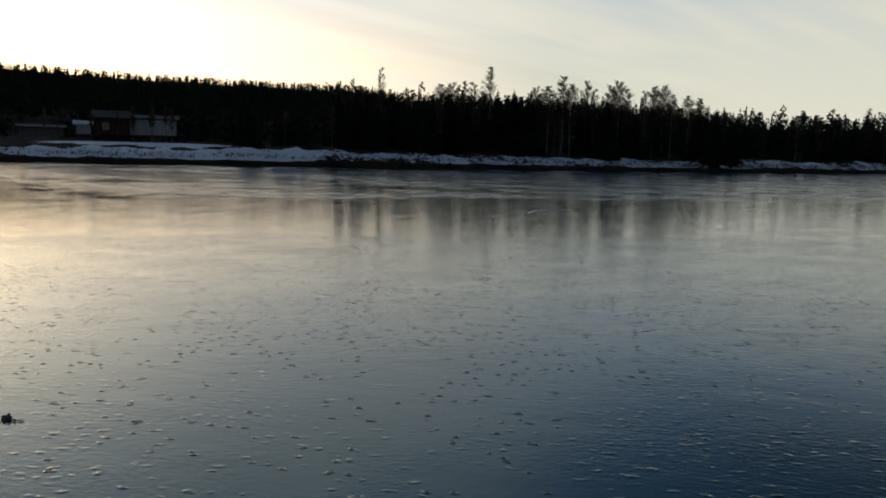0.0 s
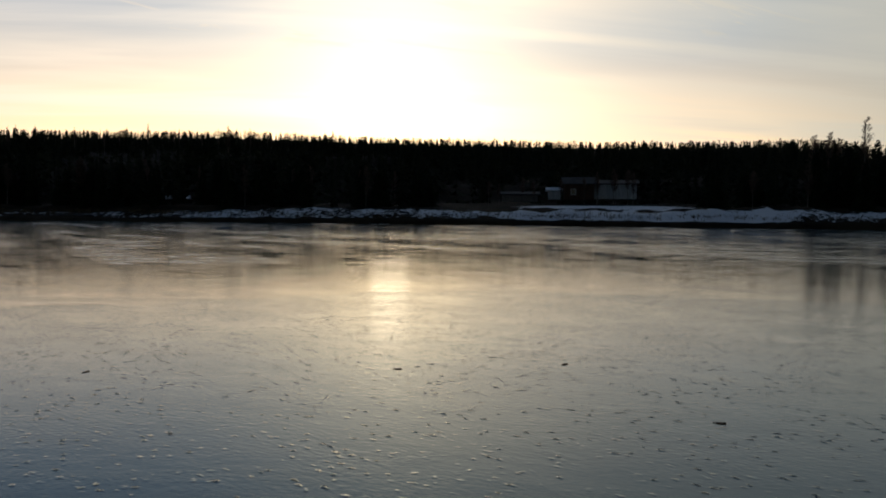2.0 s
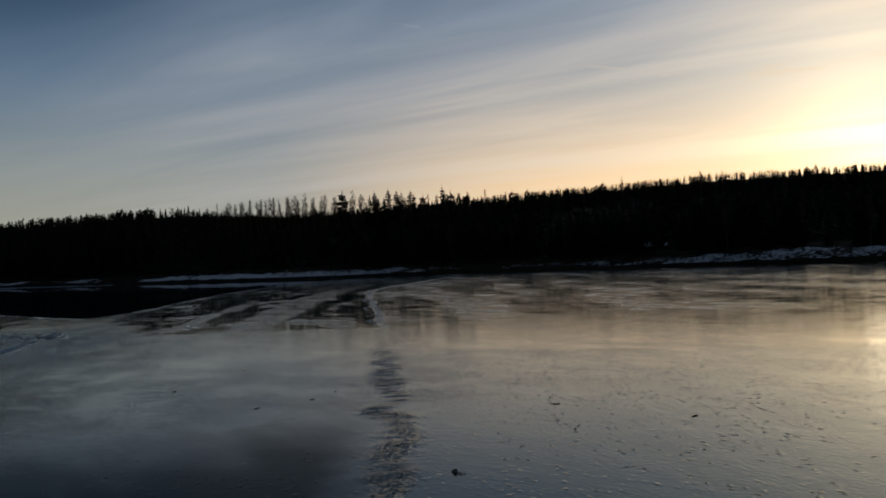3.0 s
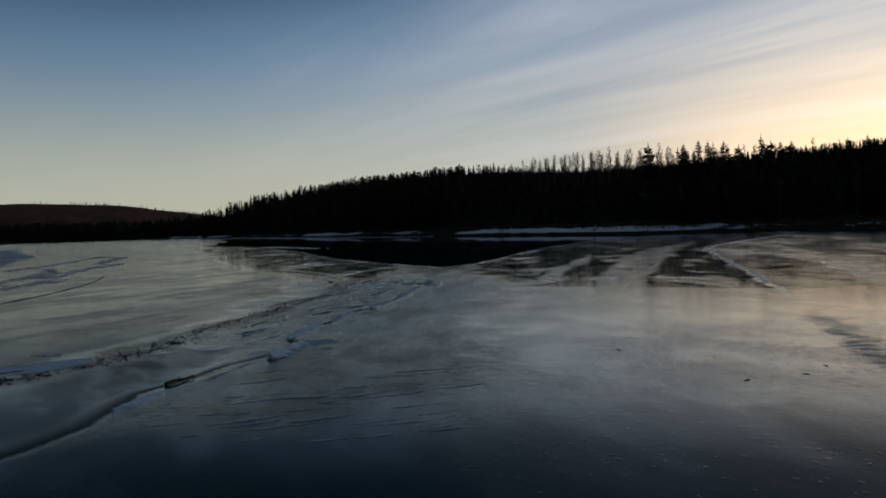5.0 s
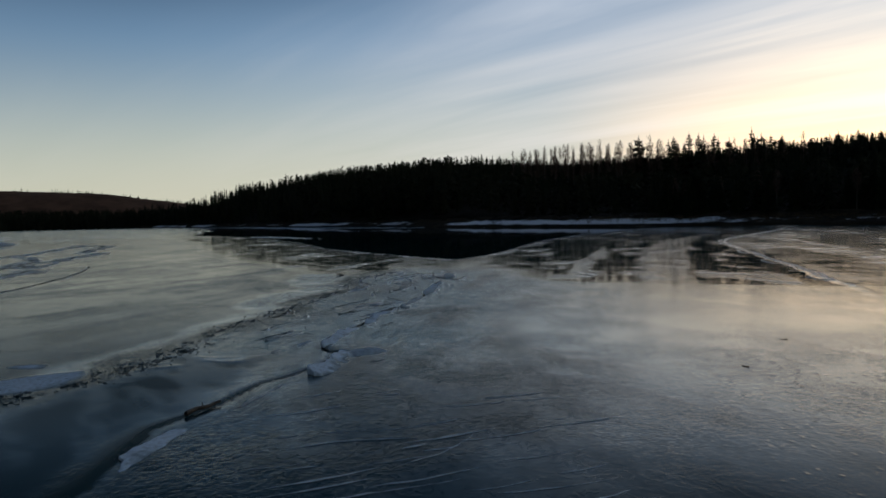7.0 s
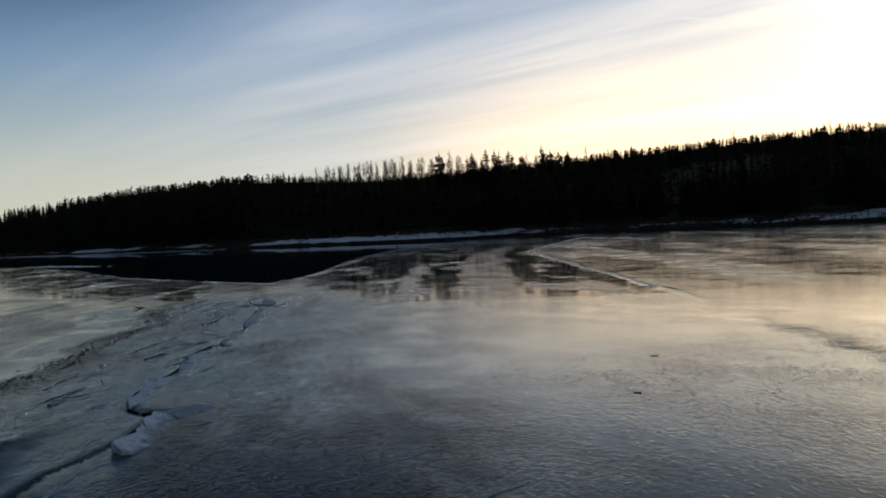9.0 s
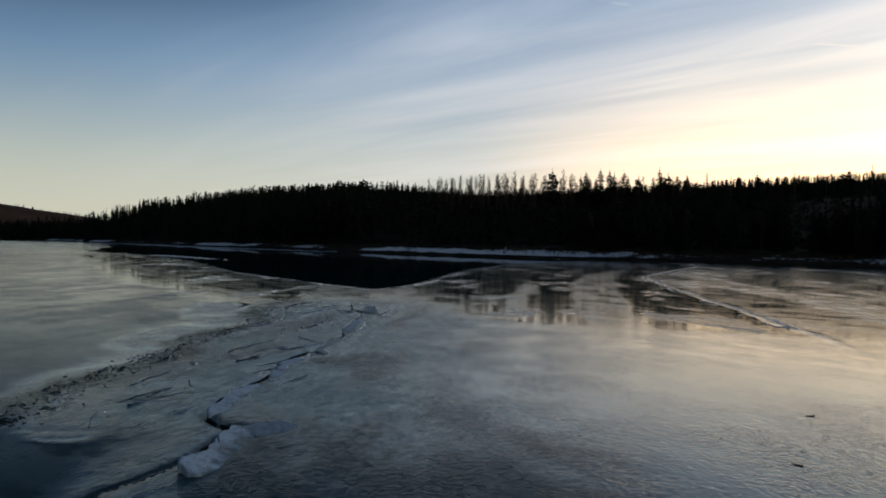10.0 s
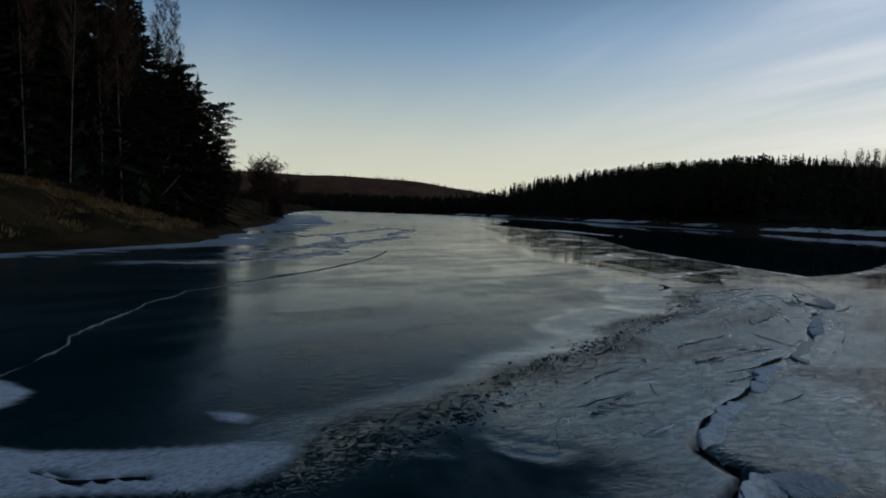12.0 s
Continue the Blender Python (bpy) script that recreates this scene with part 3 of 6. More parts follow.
def lay(field, value, amount):
    return field * (1 - amount) + value * amount


# smoother sheets beyond the two old edges
dA, sA, _ = line_dist(fx, fy, EDGE_A)
dB, sB, _ = line_dist(fx, fy, EDGE_B)
beyond_b = smooth01(np.where(sB > 0, dB, -dB), -0.25, 0.25)
beyond_a = smooth01(np.where(sA > 0, dA, -dA), -0.25, 0.25)
rough = lay(rough, 0.125, beyond_b)
streaky = lay(streaky, 0.25, beyond_b)
fibre = smooth01(fbm((X * 0.96 - Y * 0.28) * 0.16, (Y * 0.96 + X * 0.28) * 0.55, 5), 0.44, 0.62)
rough = lay(rough, 0.125 + 0.04 * smooth01(X, -12, 12) + 0.09 * fibre, beyond_a)
crumb = lay(crumb, 0.6, beyond_b)
crumb = lay(crumb, 0.25 + 0.3 * fibre, beyond_a)
frost = lay(frost, 0.003 + 0.012 * fibre, beyond_a)

streaky = lay(streaky, 0.5, beyond_a)
shine = lay(shine, 0.42, beyond_a)

# dark glassy tongues between the rims of frost
dC, sC, _ = line_dist(fx, fy, RIM_C)
glassy = beyond_a * smooth01(np.where(sC < 0, dC, -dC), -0.3, 0.3) * (X < -22) * smooth01(np.hypot(X + 60, Y - 15), 75, 45)
mottle = smooth01(fbm((X * 0.93 - Y * 0.36) * 0.4, (Y * 0.93 + X * 0.36) * 1.0, 4), 0.60, 0.68)
rough = lay(rough, 0.075 + 0.13 * mottle, glassy)
frost = lay(frost, 0.001 + 0.02 * mottle, glassy)
crumb = lay(crumb, 0.14 + 0.3 * mottle, glassy)
shine = lay(shine, 0.3, glassy)
pale = np.maximum(area(wx * 0.4 + X * 0.6, wy * 0.4 + Y * 0.6, [(-25.4, -0.7), (-31.5, 0.8), (-37.5, 2.7), (-43, 4.6), (-39, 3.9), (-31.3, 1.4), (-25.6, 0.0)], 0.12),
                  area(wx * 0.4 + X * 0.6, wy * 0.4 + Y * 0.6, [(-23.0, 0.6), (-27.5, 1.8), (-38.3, 5.0), (-50.2, 9.7), (-61, 16.5), (-45.2, 9.6), (-32.4, 4.9), (-27.2, 3.1), (-22.8, 1.9)], 0.15))
pale = pale * glassy * (1 - 0.6 * mottle)
crumb = lay(crumb, 0.6, pale)
shine = lay(shine, 0.5, pale)
rough = lay(rough, 0.17, pale)
frost = lay(frost, 0.010, pale)

# clear dark sheet between the rippled ridge and the great crack
dR, sR, _ = line_dist(fx, fy, RIPPLE)
clear = smooth01(np.where(sR < 0, dR, -dR), 0.0, 0.7) * smooth01(X, -5, -7) * (1 - beyond_a) * (Y > -9)
shine = lay(shine, 0.14 + 0.62 * smooth01(X + 2.4 * (fbm((X + Y * 0.3) * 0.8, (Y - X * 0.3) * 2.2, 5) - 0.5), -9.4, -14.6), clear)
crumb = lay(crumb, 0.55 + 0.4 * smooth01(blotch, 0.48, 0.62), clear)
pan = np.maximum(area(wx * 0.4 + X * 0.6, wy * 0.4 + Y * 0.6, PAN, 0.12), 0.35 * smooth01(fbm((X * 0.9 - Y * 0.4) * 0.7, (Y * 0.9 + X * 0.4) * 1.6, 4), 0.50, 0.66) * clear * smooth01(X, -10.5, -12.5))
shine = lay(shine, 0.62, pan)
rough = lay(rough, 0.16, pan)

# frosted sheet between the chipped band and the great crack, and beside the crack
dK, sK, _ = line_dist(wx, wy, CRACK)
dP, sP, _ = line_dist(wx, wy, CHIPS)
rime = smooth01(np.where(sP > 0, dP, -dP), -0.5, 0.8) * smooth01(Y, -0.5 - 0.1 * (X + 30), -3.5 - 0.1 * (X + 30)) * (X < -8) * smooth01(X, -12.3, -15.5)
rime = np.maximum(rime * (sP > 0), smooth01(dK, 4.0, 0.5) * (X < -9) * (sK > 0) * 0.75 * smooth01(X, -12.0, -15.5))
dW, _, _ = line_dist(wx, wy, WATER + [WATER[0]])
lip = smooth01(dW, 9.0, 0.5) * (X < -30) * (1 - glassy)
rime = np.maximum(rime, lip)
rime = np.where(inside(wx, wy, GREY), 0.0, rime)
ribs = smooth01(streak, 0.42, 0.62)
frost = lay(frost, 0.004 + 0.05 * smooth01(streak, 0.54, 0.68), rime)
rough = lay(rough, 0.11, rime)
crumb = lay(crumb, 0.8, rime)
shine = lay(shine, 0.5, rime)
height += rime * ribs * 0.006
# flakes and low terraces of refrozen slush on both sides of the crack
flaky = smooth01(np.where(sP > 0, dP, -dP), -0.2, 0.6) * smooth01(np.where(sK > 0, dK, 0.0) + 2.2 * (blotch - 0.5), 3.8, 0.3) * smooth01(X, -12.8, -15.0) * smooth01(X, -33, -28)
flaky = np.where(inside(wx, wy, GREY), 0.0, flaky)
terrace = fbm((X * 0.94 - Y * 0.34) * 1.3, (Y * 0.94 + X * 0.34) * 3.0, 4)
height += flaky * (0.006 * smooth01(terrace, 0.42, 0.56) + 0.003 * (fbm(X * 4.5, Y * 4.5, 2) - 0.5))
frost = np.maximum(frost, flaky * 0.10 * smooth01(terrace, 0.52, 0.66))
band = smooth01(fbm((X * 0.97 - Y * 0.24) * 0.45 + 7, (Y * 0.97 + X * 0.24) * 1.7, 5) - 0.5 + 0.22 * smooth01(dK, 1.0, 0.2), -0.10, 0.14)
shine = lay(shine, 0.36 + 0.60 * band, flaky)
frost = frost + flaky * 0.03 * band * smooth01(dK, 1.6, 0.3)

# smooth grey ice toward the near bank
grey = area(wx, wy, GREY, 0.35)
rough = lay(rough, 0.13 + 0.06 * smooth01(streak, 0.5, 0.7), grey)
frost = lay(frost, 0.004 + 0.010 * smooth01(blotch, 0.45, 0.65), grey)
crumb = lay(crumb, 0.16, grey)
streaky = lay(streaky, 0.14, grey)
shine = lay(shine, 0.14, grey)
frost = frost + grey * 0.02 * smooth01(streak, 0.5, 0.68)
scrape = grey * smooth01(fbm((X + Y * 0.5) * 0.8, (Y - X * 0.5) * 7.0, 4), 0.64, 0.74) * smooth01(np.hypot(X + 24, Y + 11), 13, 5)
crumb = lay(crumb, 1.2, scrape * 0.8)
frost = frost + grey * 0.028 * smooth01(fbm((X - Y * 0.4) * 0.5, (Y + X * 0.4) * 1.6, 5), 0.52, 0.70)

# dark wet band on the low side of the crack
dK, sK, _ = line_dist(X, Y, CRACK)
wet = smooth01(np.where(sK < 0, dK, 9), 0.14 + 0.22 * smooth01(X, -13.3, -12.0) + 0.2 * (fbm(X * 0.8, Y * 0.8, 3) - 0.5), 0.05) * smooth01(X, -17.2, -16.0)
shine = lay(shine, 0.10, wet)
pool = np.maximum(wet, 0.8 * area(wx, wy, [(-15.7, -6.45), (-15.6, -6.0), (-15.35, -6.0), (-15.4, -6.4)], 0.15))
rough = lay(rough, 0.28, pool)
frost = lay(frost, 0.0, pool)
crumb = lay(crumb, 0.5, pool)
worn = fbm((X * 0.9 + Y * 0.5) * 0.9, (Y * 0.9 - X * 0.5) * 3.0, 5)
low = area(wx, wy, [(-16.4, -6.9), (-15.6, -5.6), (-14.6, -5.6), (-13.2, -6.1), (-11.4, -6.4), (-9, -7.4), (-9, -9), (-13.2, -7.9)], 0.5) * (1 - pool)
rough = lay(rough, 0.12, low)
frost = lay(frost, 0.001 + 0.02 * smooth01(worn, 0.52, 0.68), low)
crumb = lay(crumb, 0.15 + 0.5 * smooth01(worn, 0.45, 0.6), low)
shine = lay(shine, 0.05 + 0.10 * smooth01(worn, 0.40, 0.62) + 0.10 * smooth01(X, -14.5, -12.3), low)
flaky = flaky * (1 - np.maximum(low, pool))
height = height * (1 - np.maximum(low, pool))

# a clear dark window of ice below the slabs
window = smooth01(np.hypot((X + 13.7) / 2.5, (Y + 4.0) / 2.0) + 1.5 * (fbm((X + Y * 0.3) * 0.7, (Y - X * 0.3) * 1.6, 5) - 0.5), 1.35, 0.45) * (sK > 0)
shine = lay(shine, 0.20, window * 0.95)
frost = lay(frost, 0.002, window)
crumb = lay(crumb, 0.6, window)
rough = lay(rough, 0.12, window)
flaky = flaky * (1 - 0.7 * window)

# open water along the far bank
water = area(fx, fy, WATER, 0.10)
rough = lay(rough, 0.015, water)
frost = lay(frost, 0.0, water)
crumb = lay(crumb, 0.05, water)
height -= 0.04 * water

# rims and veins of white frost
for pts, width, strong in ((RIM_C, 0.13, 0.30),):
    d, s, a = line_dist(X + (wx - X) * 0.25, Y + (wy - Y) * 0.25, pts)
    here = smooth01(d, width * (1 + near_cam * 0 + np.clip(-X - 30, 0, 60) * 0.01), width * 0.15) * smooth01(fbm(X * 0.8, Y * 0.8, 3), 0.15, 0.45)
    here = here * smooth01(X, -19, -25)
    frost = np.maximum(frost, here * strong)
    rough = lay(rough, 0.35, here)
    crumb = lay(crumb, 1.0, here)
    height += here * 0.02
d, s, a = line_dist(wx, wy, WATER + [WATER[0]])
edge_rim = smooth01(d, 1.1, 0.1) * (1 - water) * (X < -33) * smooth01(line_dist(X, Y, FAR_SHORE)[0], 5, 11)
frost = np.maximum(frost, edge_rim * 0.30)
for pts in SWIRLS:
    d, s, a = line_dist(wx, wy, pts)
    band = smooth01(d, 1.6, 0.2) * (s > 0)
    frost = np.maximum(frost, band * 0.45)
    dark = smooth01(d, 0.35, 0.05)
    frost = lay(frost, 0.0, dark)

# chipped band and the rippled ridge: broken relief
d, s, a = line_dist(wx, wy, CHIPS)
chips = smooth01(d, 0.42 + 0.2 * fbm(X * 0.6, Y * 0.6, 2), 0.08)
crumb = lay(crumb, 1.5, chips)
shine = lay(shine, 0.22, chips)
frost = lay(frost, 0.003, chips)
height += chips * (vnoise(X * 6.5 + Y * 2, Y * 6.5) - 0.35) * 0.010
d, s, a = line_dist(wx, wy, RIPPLE)
ripple = smooth01(d, 0.25, 0.04) * smooth01(X, -20, -14)
crumb = lay(crumb, 1.8, ripple)
along = X * 0.945 - Y * 0.324
comb = (along * 3.1 + 2.2 * fbm(X * 1.3, Y * 1.3, 3)) % 1.0
height += ripple * (0.6 + 0.8 * fbm(X * 2.5, Y * 2.5, 2)) * comb * 0.011
shine = lay(shine, 0.35, ripple)

# frozen spray on the wide sheet; scaly slush beside the crack
spray = np.maximum(smooth01(Y + 0.25 * X, -3.0, 0.0), 0.75 * smooth01(Y + 0.25 * X, -6.2, -4.4) * smooth01(X, -18, -14)) * (1 - beyond_b)
scaly = smooth01(np.where(sK > 0, dK, 0.4 * dK) + 3.0 * (blotch - 0.5), 6.5, 1.0) * smooth01(X, -10.0, -12.5) * smooth01(X, -34, -26) * (1 - grey) * (1 - np.maximum(low, pool)) * (1 - beyond_a)
dimple = grey * smooth01(fbm((X * 0.9 - Y * 0.4) * 0.35, (Y * 0.9 + X * 0.4) * 0.9, 4), 0.42, 0.60)
scaly = np.maximum(scaly, 0.5 * dimple)
scaly = np.maximum(scaly, 0.3 * smooth01(dP, 1.2, 0.2) * (1 - np.maximum(low, pool)))
scaly = np.maximum(scaly, 0.55 * smooth01(np.hypot(X + 12.5, Y + 0.5), 6.0, 2.0) * smooth01(blotch, 0.40, 0.55) * (1 - beyond_a))

open_sheet = spray * smooth01(Y + 0.25 * X, -3.0, 0.0)
rough = rough + 0.03 * open_sheet
shine = shine + 0.14 * open_sheet

# scratches drawn by the wind on the near sheet
lean = (X * 0.80 + Y * 0.60)
cross = (-X * 0.60 + Y * 0.80)
rake = smooth01(fbm(lean * 0.35, cross * 3.2, 4), 0.60, 0.70) * smooth01(np.hypot(X + 12.5, Y + 3.6), 5.5, 1.5)
frost = np.maximum(frost, rake * 0.03)

# patches of old snow
for pts, strong in ((SNOW_A, 0.9), (SNOW_B, 1.0), (SNOW_C, 0.9), (SHORE_SNOW, 0.6)):
    here = area(X + (fx - X) * 0.4, Y + (fy - Y) * 0.4, pts, 0.05)
    if pts is SHORE_SNOW:
        here = area(wx + (streak - 0.5) * 3, wy + (streak - 0.5) * 5, pts, 0.3) * smooth01(streak, 0.30, 0.5)
    frost = lay(frost, strong, here)
    rough = lay(rough, 0.45 if strong > 0.3 else 0.10, here)
    crumb = lay(crumb, 0.45, here)
    height += here * 0.007
split = smooth01(line_dist(fx, fy, [(-14.02, -8.95), (-13.97, -8.66), (-14.12, -8.51), (-14.27, -8.3)])[0], 0.05, 0.01)
frost = lay(frost, 0.02, split)
height -= split * 0.03

# thin white rim under the far bank
dF, _, _ = line_dist(X, Y, FAR_SHORE)
shelf = smooth01(X, -70, -45) * smooth01(dF, 1.4, 0.4) * smooth01(fbm(X * 0.1, Y * 0.1, 3), 0.3, 0.5)
frost = np.maximum(frost, 0.5 * shelf)
floating = area(fx, fy, [(-92, -23.5), (-78, -14.8), (-77, -13.6), (-93, -21.5)], 0.3)
far_shelf = area(wx, wy, [(-150, -3), (-172, -15), (-200, -31), (-272, -62), (-330, -95), (-330, -100), (-262, -66), (-196, -38), (-165, -17), (-148, -6)], 0.6)
for here in (floating, far_shelf):
    frost = lay(frost, 0.6, here)
    rough = lay(rough, 0.4, here)

# the groove and its raised lip
fading = 1 - 0.8 * smooth01(X, -15.9, -15.3)
groove = smooth01(dK, 0.07, 0.015) * (X < -9.5) * fading
raised = smooth01(np.where(sK > 0, dK, 9), 0.6, 0.16) * smooth01(dK, 0.05, 0.14) * (X < -10.5) * smooth01(fbm(X * 1.1, Y * 1.1, 3), 0.34, 0.6) * fading
height += raised * 0.018 * (1 - groove) - groove * 0.022
frost = np.maximum(frost, raised * 0.08)
frost = lay(frost, 0.0, groove)
hidden = smooth01(inland(X, Y)[0], 0.3, 2.0)
height -= hidden * 0.6

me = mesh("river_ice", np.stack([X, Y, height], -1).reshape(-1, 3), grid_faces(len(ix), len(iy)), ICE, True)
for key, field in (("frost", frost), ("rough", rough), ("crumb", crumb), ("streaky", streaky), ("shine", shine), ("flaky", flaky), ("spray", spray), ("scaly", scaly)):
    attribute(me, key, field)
tagged(new("river_ice", me), "frozen river, grey ice with frost, cracks and open dark water", "ice", kind="structure")


# ---- ice slabs and loose pieces ----
def slab(outline, thick, high, snowy, label, lump=0.022):
    """A pushed up plate of ice: broken and thick on its high side, running out level with the ice on the other; snow lies along the high edge."""
    pts = rounded(list(outline) + [outline[0]], 3)[:-1]
    jag = np.stack([fbm(pts[:, 0] * 7, pts[:, 1] * 7, 3) - 0.5, fbm(pts[:, 0] * 7 + 20, pts[:, 1] * 7 + 8, 3) - 0.5], 1)
    pts = pts + jag * 0.11
    mid = pts.mean(0)
    way = np.array(high, float) / math.hypot(*high)
    reach = (pts - mid) @ way
    lo, hi = reach.min(), reach.max()
    rings = [1.0, 1.0, 0.97, 0.93, 0.86, 0.77, 0.66, 0.54, 0.42, 0.30, 0.18, 0.07]
    rows, snow = [], []
    for k, share in enumerate(rings):
        q = mid + (pts - mid) * share
        u = ((q - mid) @ way - lo) / (hi - lo)
        rise = (thick + 0.016) * u ** 1.2 - 0.010
        top = rise * (0.80 if k == 1 else 0.95 if k == 2 else 1.0) + (fbm(q[:, 0] * 5, q[:, 1] * 5, 4) - 0.5) * lump * (0.2 + 0.8 * u) + (fbm(q[:, 0] * 19, q[:, 1] * 19, 2) - 0.5) * lump * 0.35
        rows.append(np.c_[q - mid, np.full(len(q), -0.05) if k == 0 else top])
        snow.append(snowy * smooth01(u + 1.3 * (fbm(q[:, 0] * 6 + 3, q[:, 1] * 6, 4) - 0.5), 0.15, 0.65) + 0.03)
    n, m = len(pts), len(rings)
    i, j = np.meshgrid(np.arange(m - 1), np.arange(n), indexing="ij")
    faces = np.stack([i * n + j, i * n + (j + 1) % n, (i + 1) * n + (j + 1) % n, (i + 1) * n + j], -1).reshape(-1, 4)
    faces = [tuple(int(c) for c in f) for f in faces] + [tuple((m - 1) * n + c for c in range(n))]
    me_ = mesh("ice_slab", np.concatenate(rows), faces, ICE, True)
    snow = np.concatenate(snow)
    for key, field in (("frost", snow), ("rough", 0.2 + 0.25 * snow), ("crumb", 0.9 + 0.4 * snow), ("streaky", 0.1 + 0 * snow), ("shine", 0.35 + 0 * snow), ("flaky", 0.6 + 0 * snow), ("spray", 0 * snow), ("scaly", 0.15 + 0 * snow)):
        attribute(me_, key, field)
    ob = new("ice_slab", me_)
    ob.location = (mid[0], mid[1], 0.0)
    return tagged(ob, label, "ice slab", "slabs along the crack")


TOWARD = (-0.15, -1.0)          # from the slabs to the long crack
slab([(-14.55, -5.40), (-14.87, -5.31), (-15.18, -5.24), (-15.5, -5.19), (-15.79, -5.12), (-15.72, -4.98), (-15.41, -4.96), (-15.13, -4.95), (-14.80, -5.0), (-14.58, -5.08), (-14.45, -5.24)],
     0.085, TOWARD, 1.0, "snow-dusted slab of ice pushed up along the crack")
slab([(-15.78, -5.1), (-15.98, -4.93), (-15.95, -4.72), (-15.74, -4.53), (-15.48, -4.54), (-15.30, -4.66), (-15.36, -4.9), (-15.62, -4.99)],
     0.035, (-1.0, -0.5), 0.55, "grey crust of ice behind a snowy slab")
slab([(-16.30, -5.47), (-16.8, -5.43), (-17.24, -5.37), (-17.6, -5.26), (-17.80, -5.17), (-17.58, -4.98), (-17.2, -4.98), (-16.8, -5.12), (-16.42, -5.24)],
     0.06, TOWARD, 0.95, "pale tilted ice slab beside a dark crack")
slab([(-19.4, -4.96), (-18.85, -5.03), (-18.25, -5.09), (-18.14, -4.93), (-18.25, -4.72), (-18.6, -4.60), (-19.1, -4.57), (-19.58, -4.62), (-19.72, -4.83)],
     0.032, (-0.2, -1.0), 0.95, "rounded white ice floe with a dark rim", 0.016)
slab([(-20.3, -4.60), (-21.43, -4.38), (-22.1, -4.25), (-21.9, -3.98), (-20.4, -4.2), (-19.98, -4.42)],
     0.03, TOWARD, 0.30, "long grey ice slab along the crack")
slab([(-22.5, -4.18), (-24.0, -4.03), (-25.4, -3.74), (-25.2, -3.45), (-23.6, -3.66), (-22.6, -3.9)],
     0.04, TOWARD, 0.75, "pale broken ice slab along the crack")
slab([(-26.3, -3.55), (-27.6, -3.88), (-28.9, -3.83), (-29.4, -3.6), (-28.3, -3.42), (-27.2, -3.3), (-26.3, -3.38)],
     0.05, (0.2, 1.0), 0.45, "bluish ice slab raised beside the open water")
slab([(-12.0, -6.26), (-12.4, -6.2), (-12.72, -6.05), (-12.5, -5.93), (-12.17, -5.92), (-11.62, -5.94), (-11.5, -6.06)],
     0.010, TOWARD, 0.9, "dusting of snow on the edge of a dark wet crack", 0.008)
slab([(-21.05, -4.70), (-20.55, -4.92), (-20.1, -5.2), (-19.83, -5.44), (-19.3, -5.58), (-19.9, -5.66), (-20.8, -5.36), (-21.22, -4.98)],
     0.022, (1.0, 0.6), 0.06, "lens-shaped plate of ice frozen askew")
slab([(-16.78, -6.27), (-17.06, -6.26), (-17.4, -6.12), (-17.67, -5.92), (-17.5, -5.78), (-17.1, -5.9), (-16.8, -6.06)],
     0.014, (0.3, -1.0), 0.05, "lump of refrozen slush on the ice", 0.04)


def shard_mesh(rng, size):
    """A flat sliver of ice, a little tilted."""
    n = rng.randint(4, 6)
    v, f = [], []
    slim = rng.uniform(0.08, 0.22)
    tx, ty = rng.gauss(0, 0.08), rng.gauss(0, 0.3)
    for z, k in ((-0.012, 1.0), (0.004, 0.94)):
        for i in range(n):
            a = 2 * math.pi * (i + 0.5) / n
            x, y = size * k * math.cos(a) * rng.uniform(0.8, 1.2), size * k * slim * math.sin(a)
            v.append((x, y, z + (x * tx + y * ty if z > 0 else 0.0)))
    f.append(tuple(range(n - 1, -1, -1)))
    f.append(tuple(range(n, 2 * n)))
    for i in range(n):
        f.append((i, (i + 1) % n, n + (i + 1) % n, n + i))
    return v, f


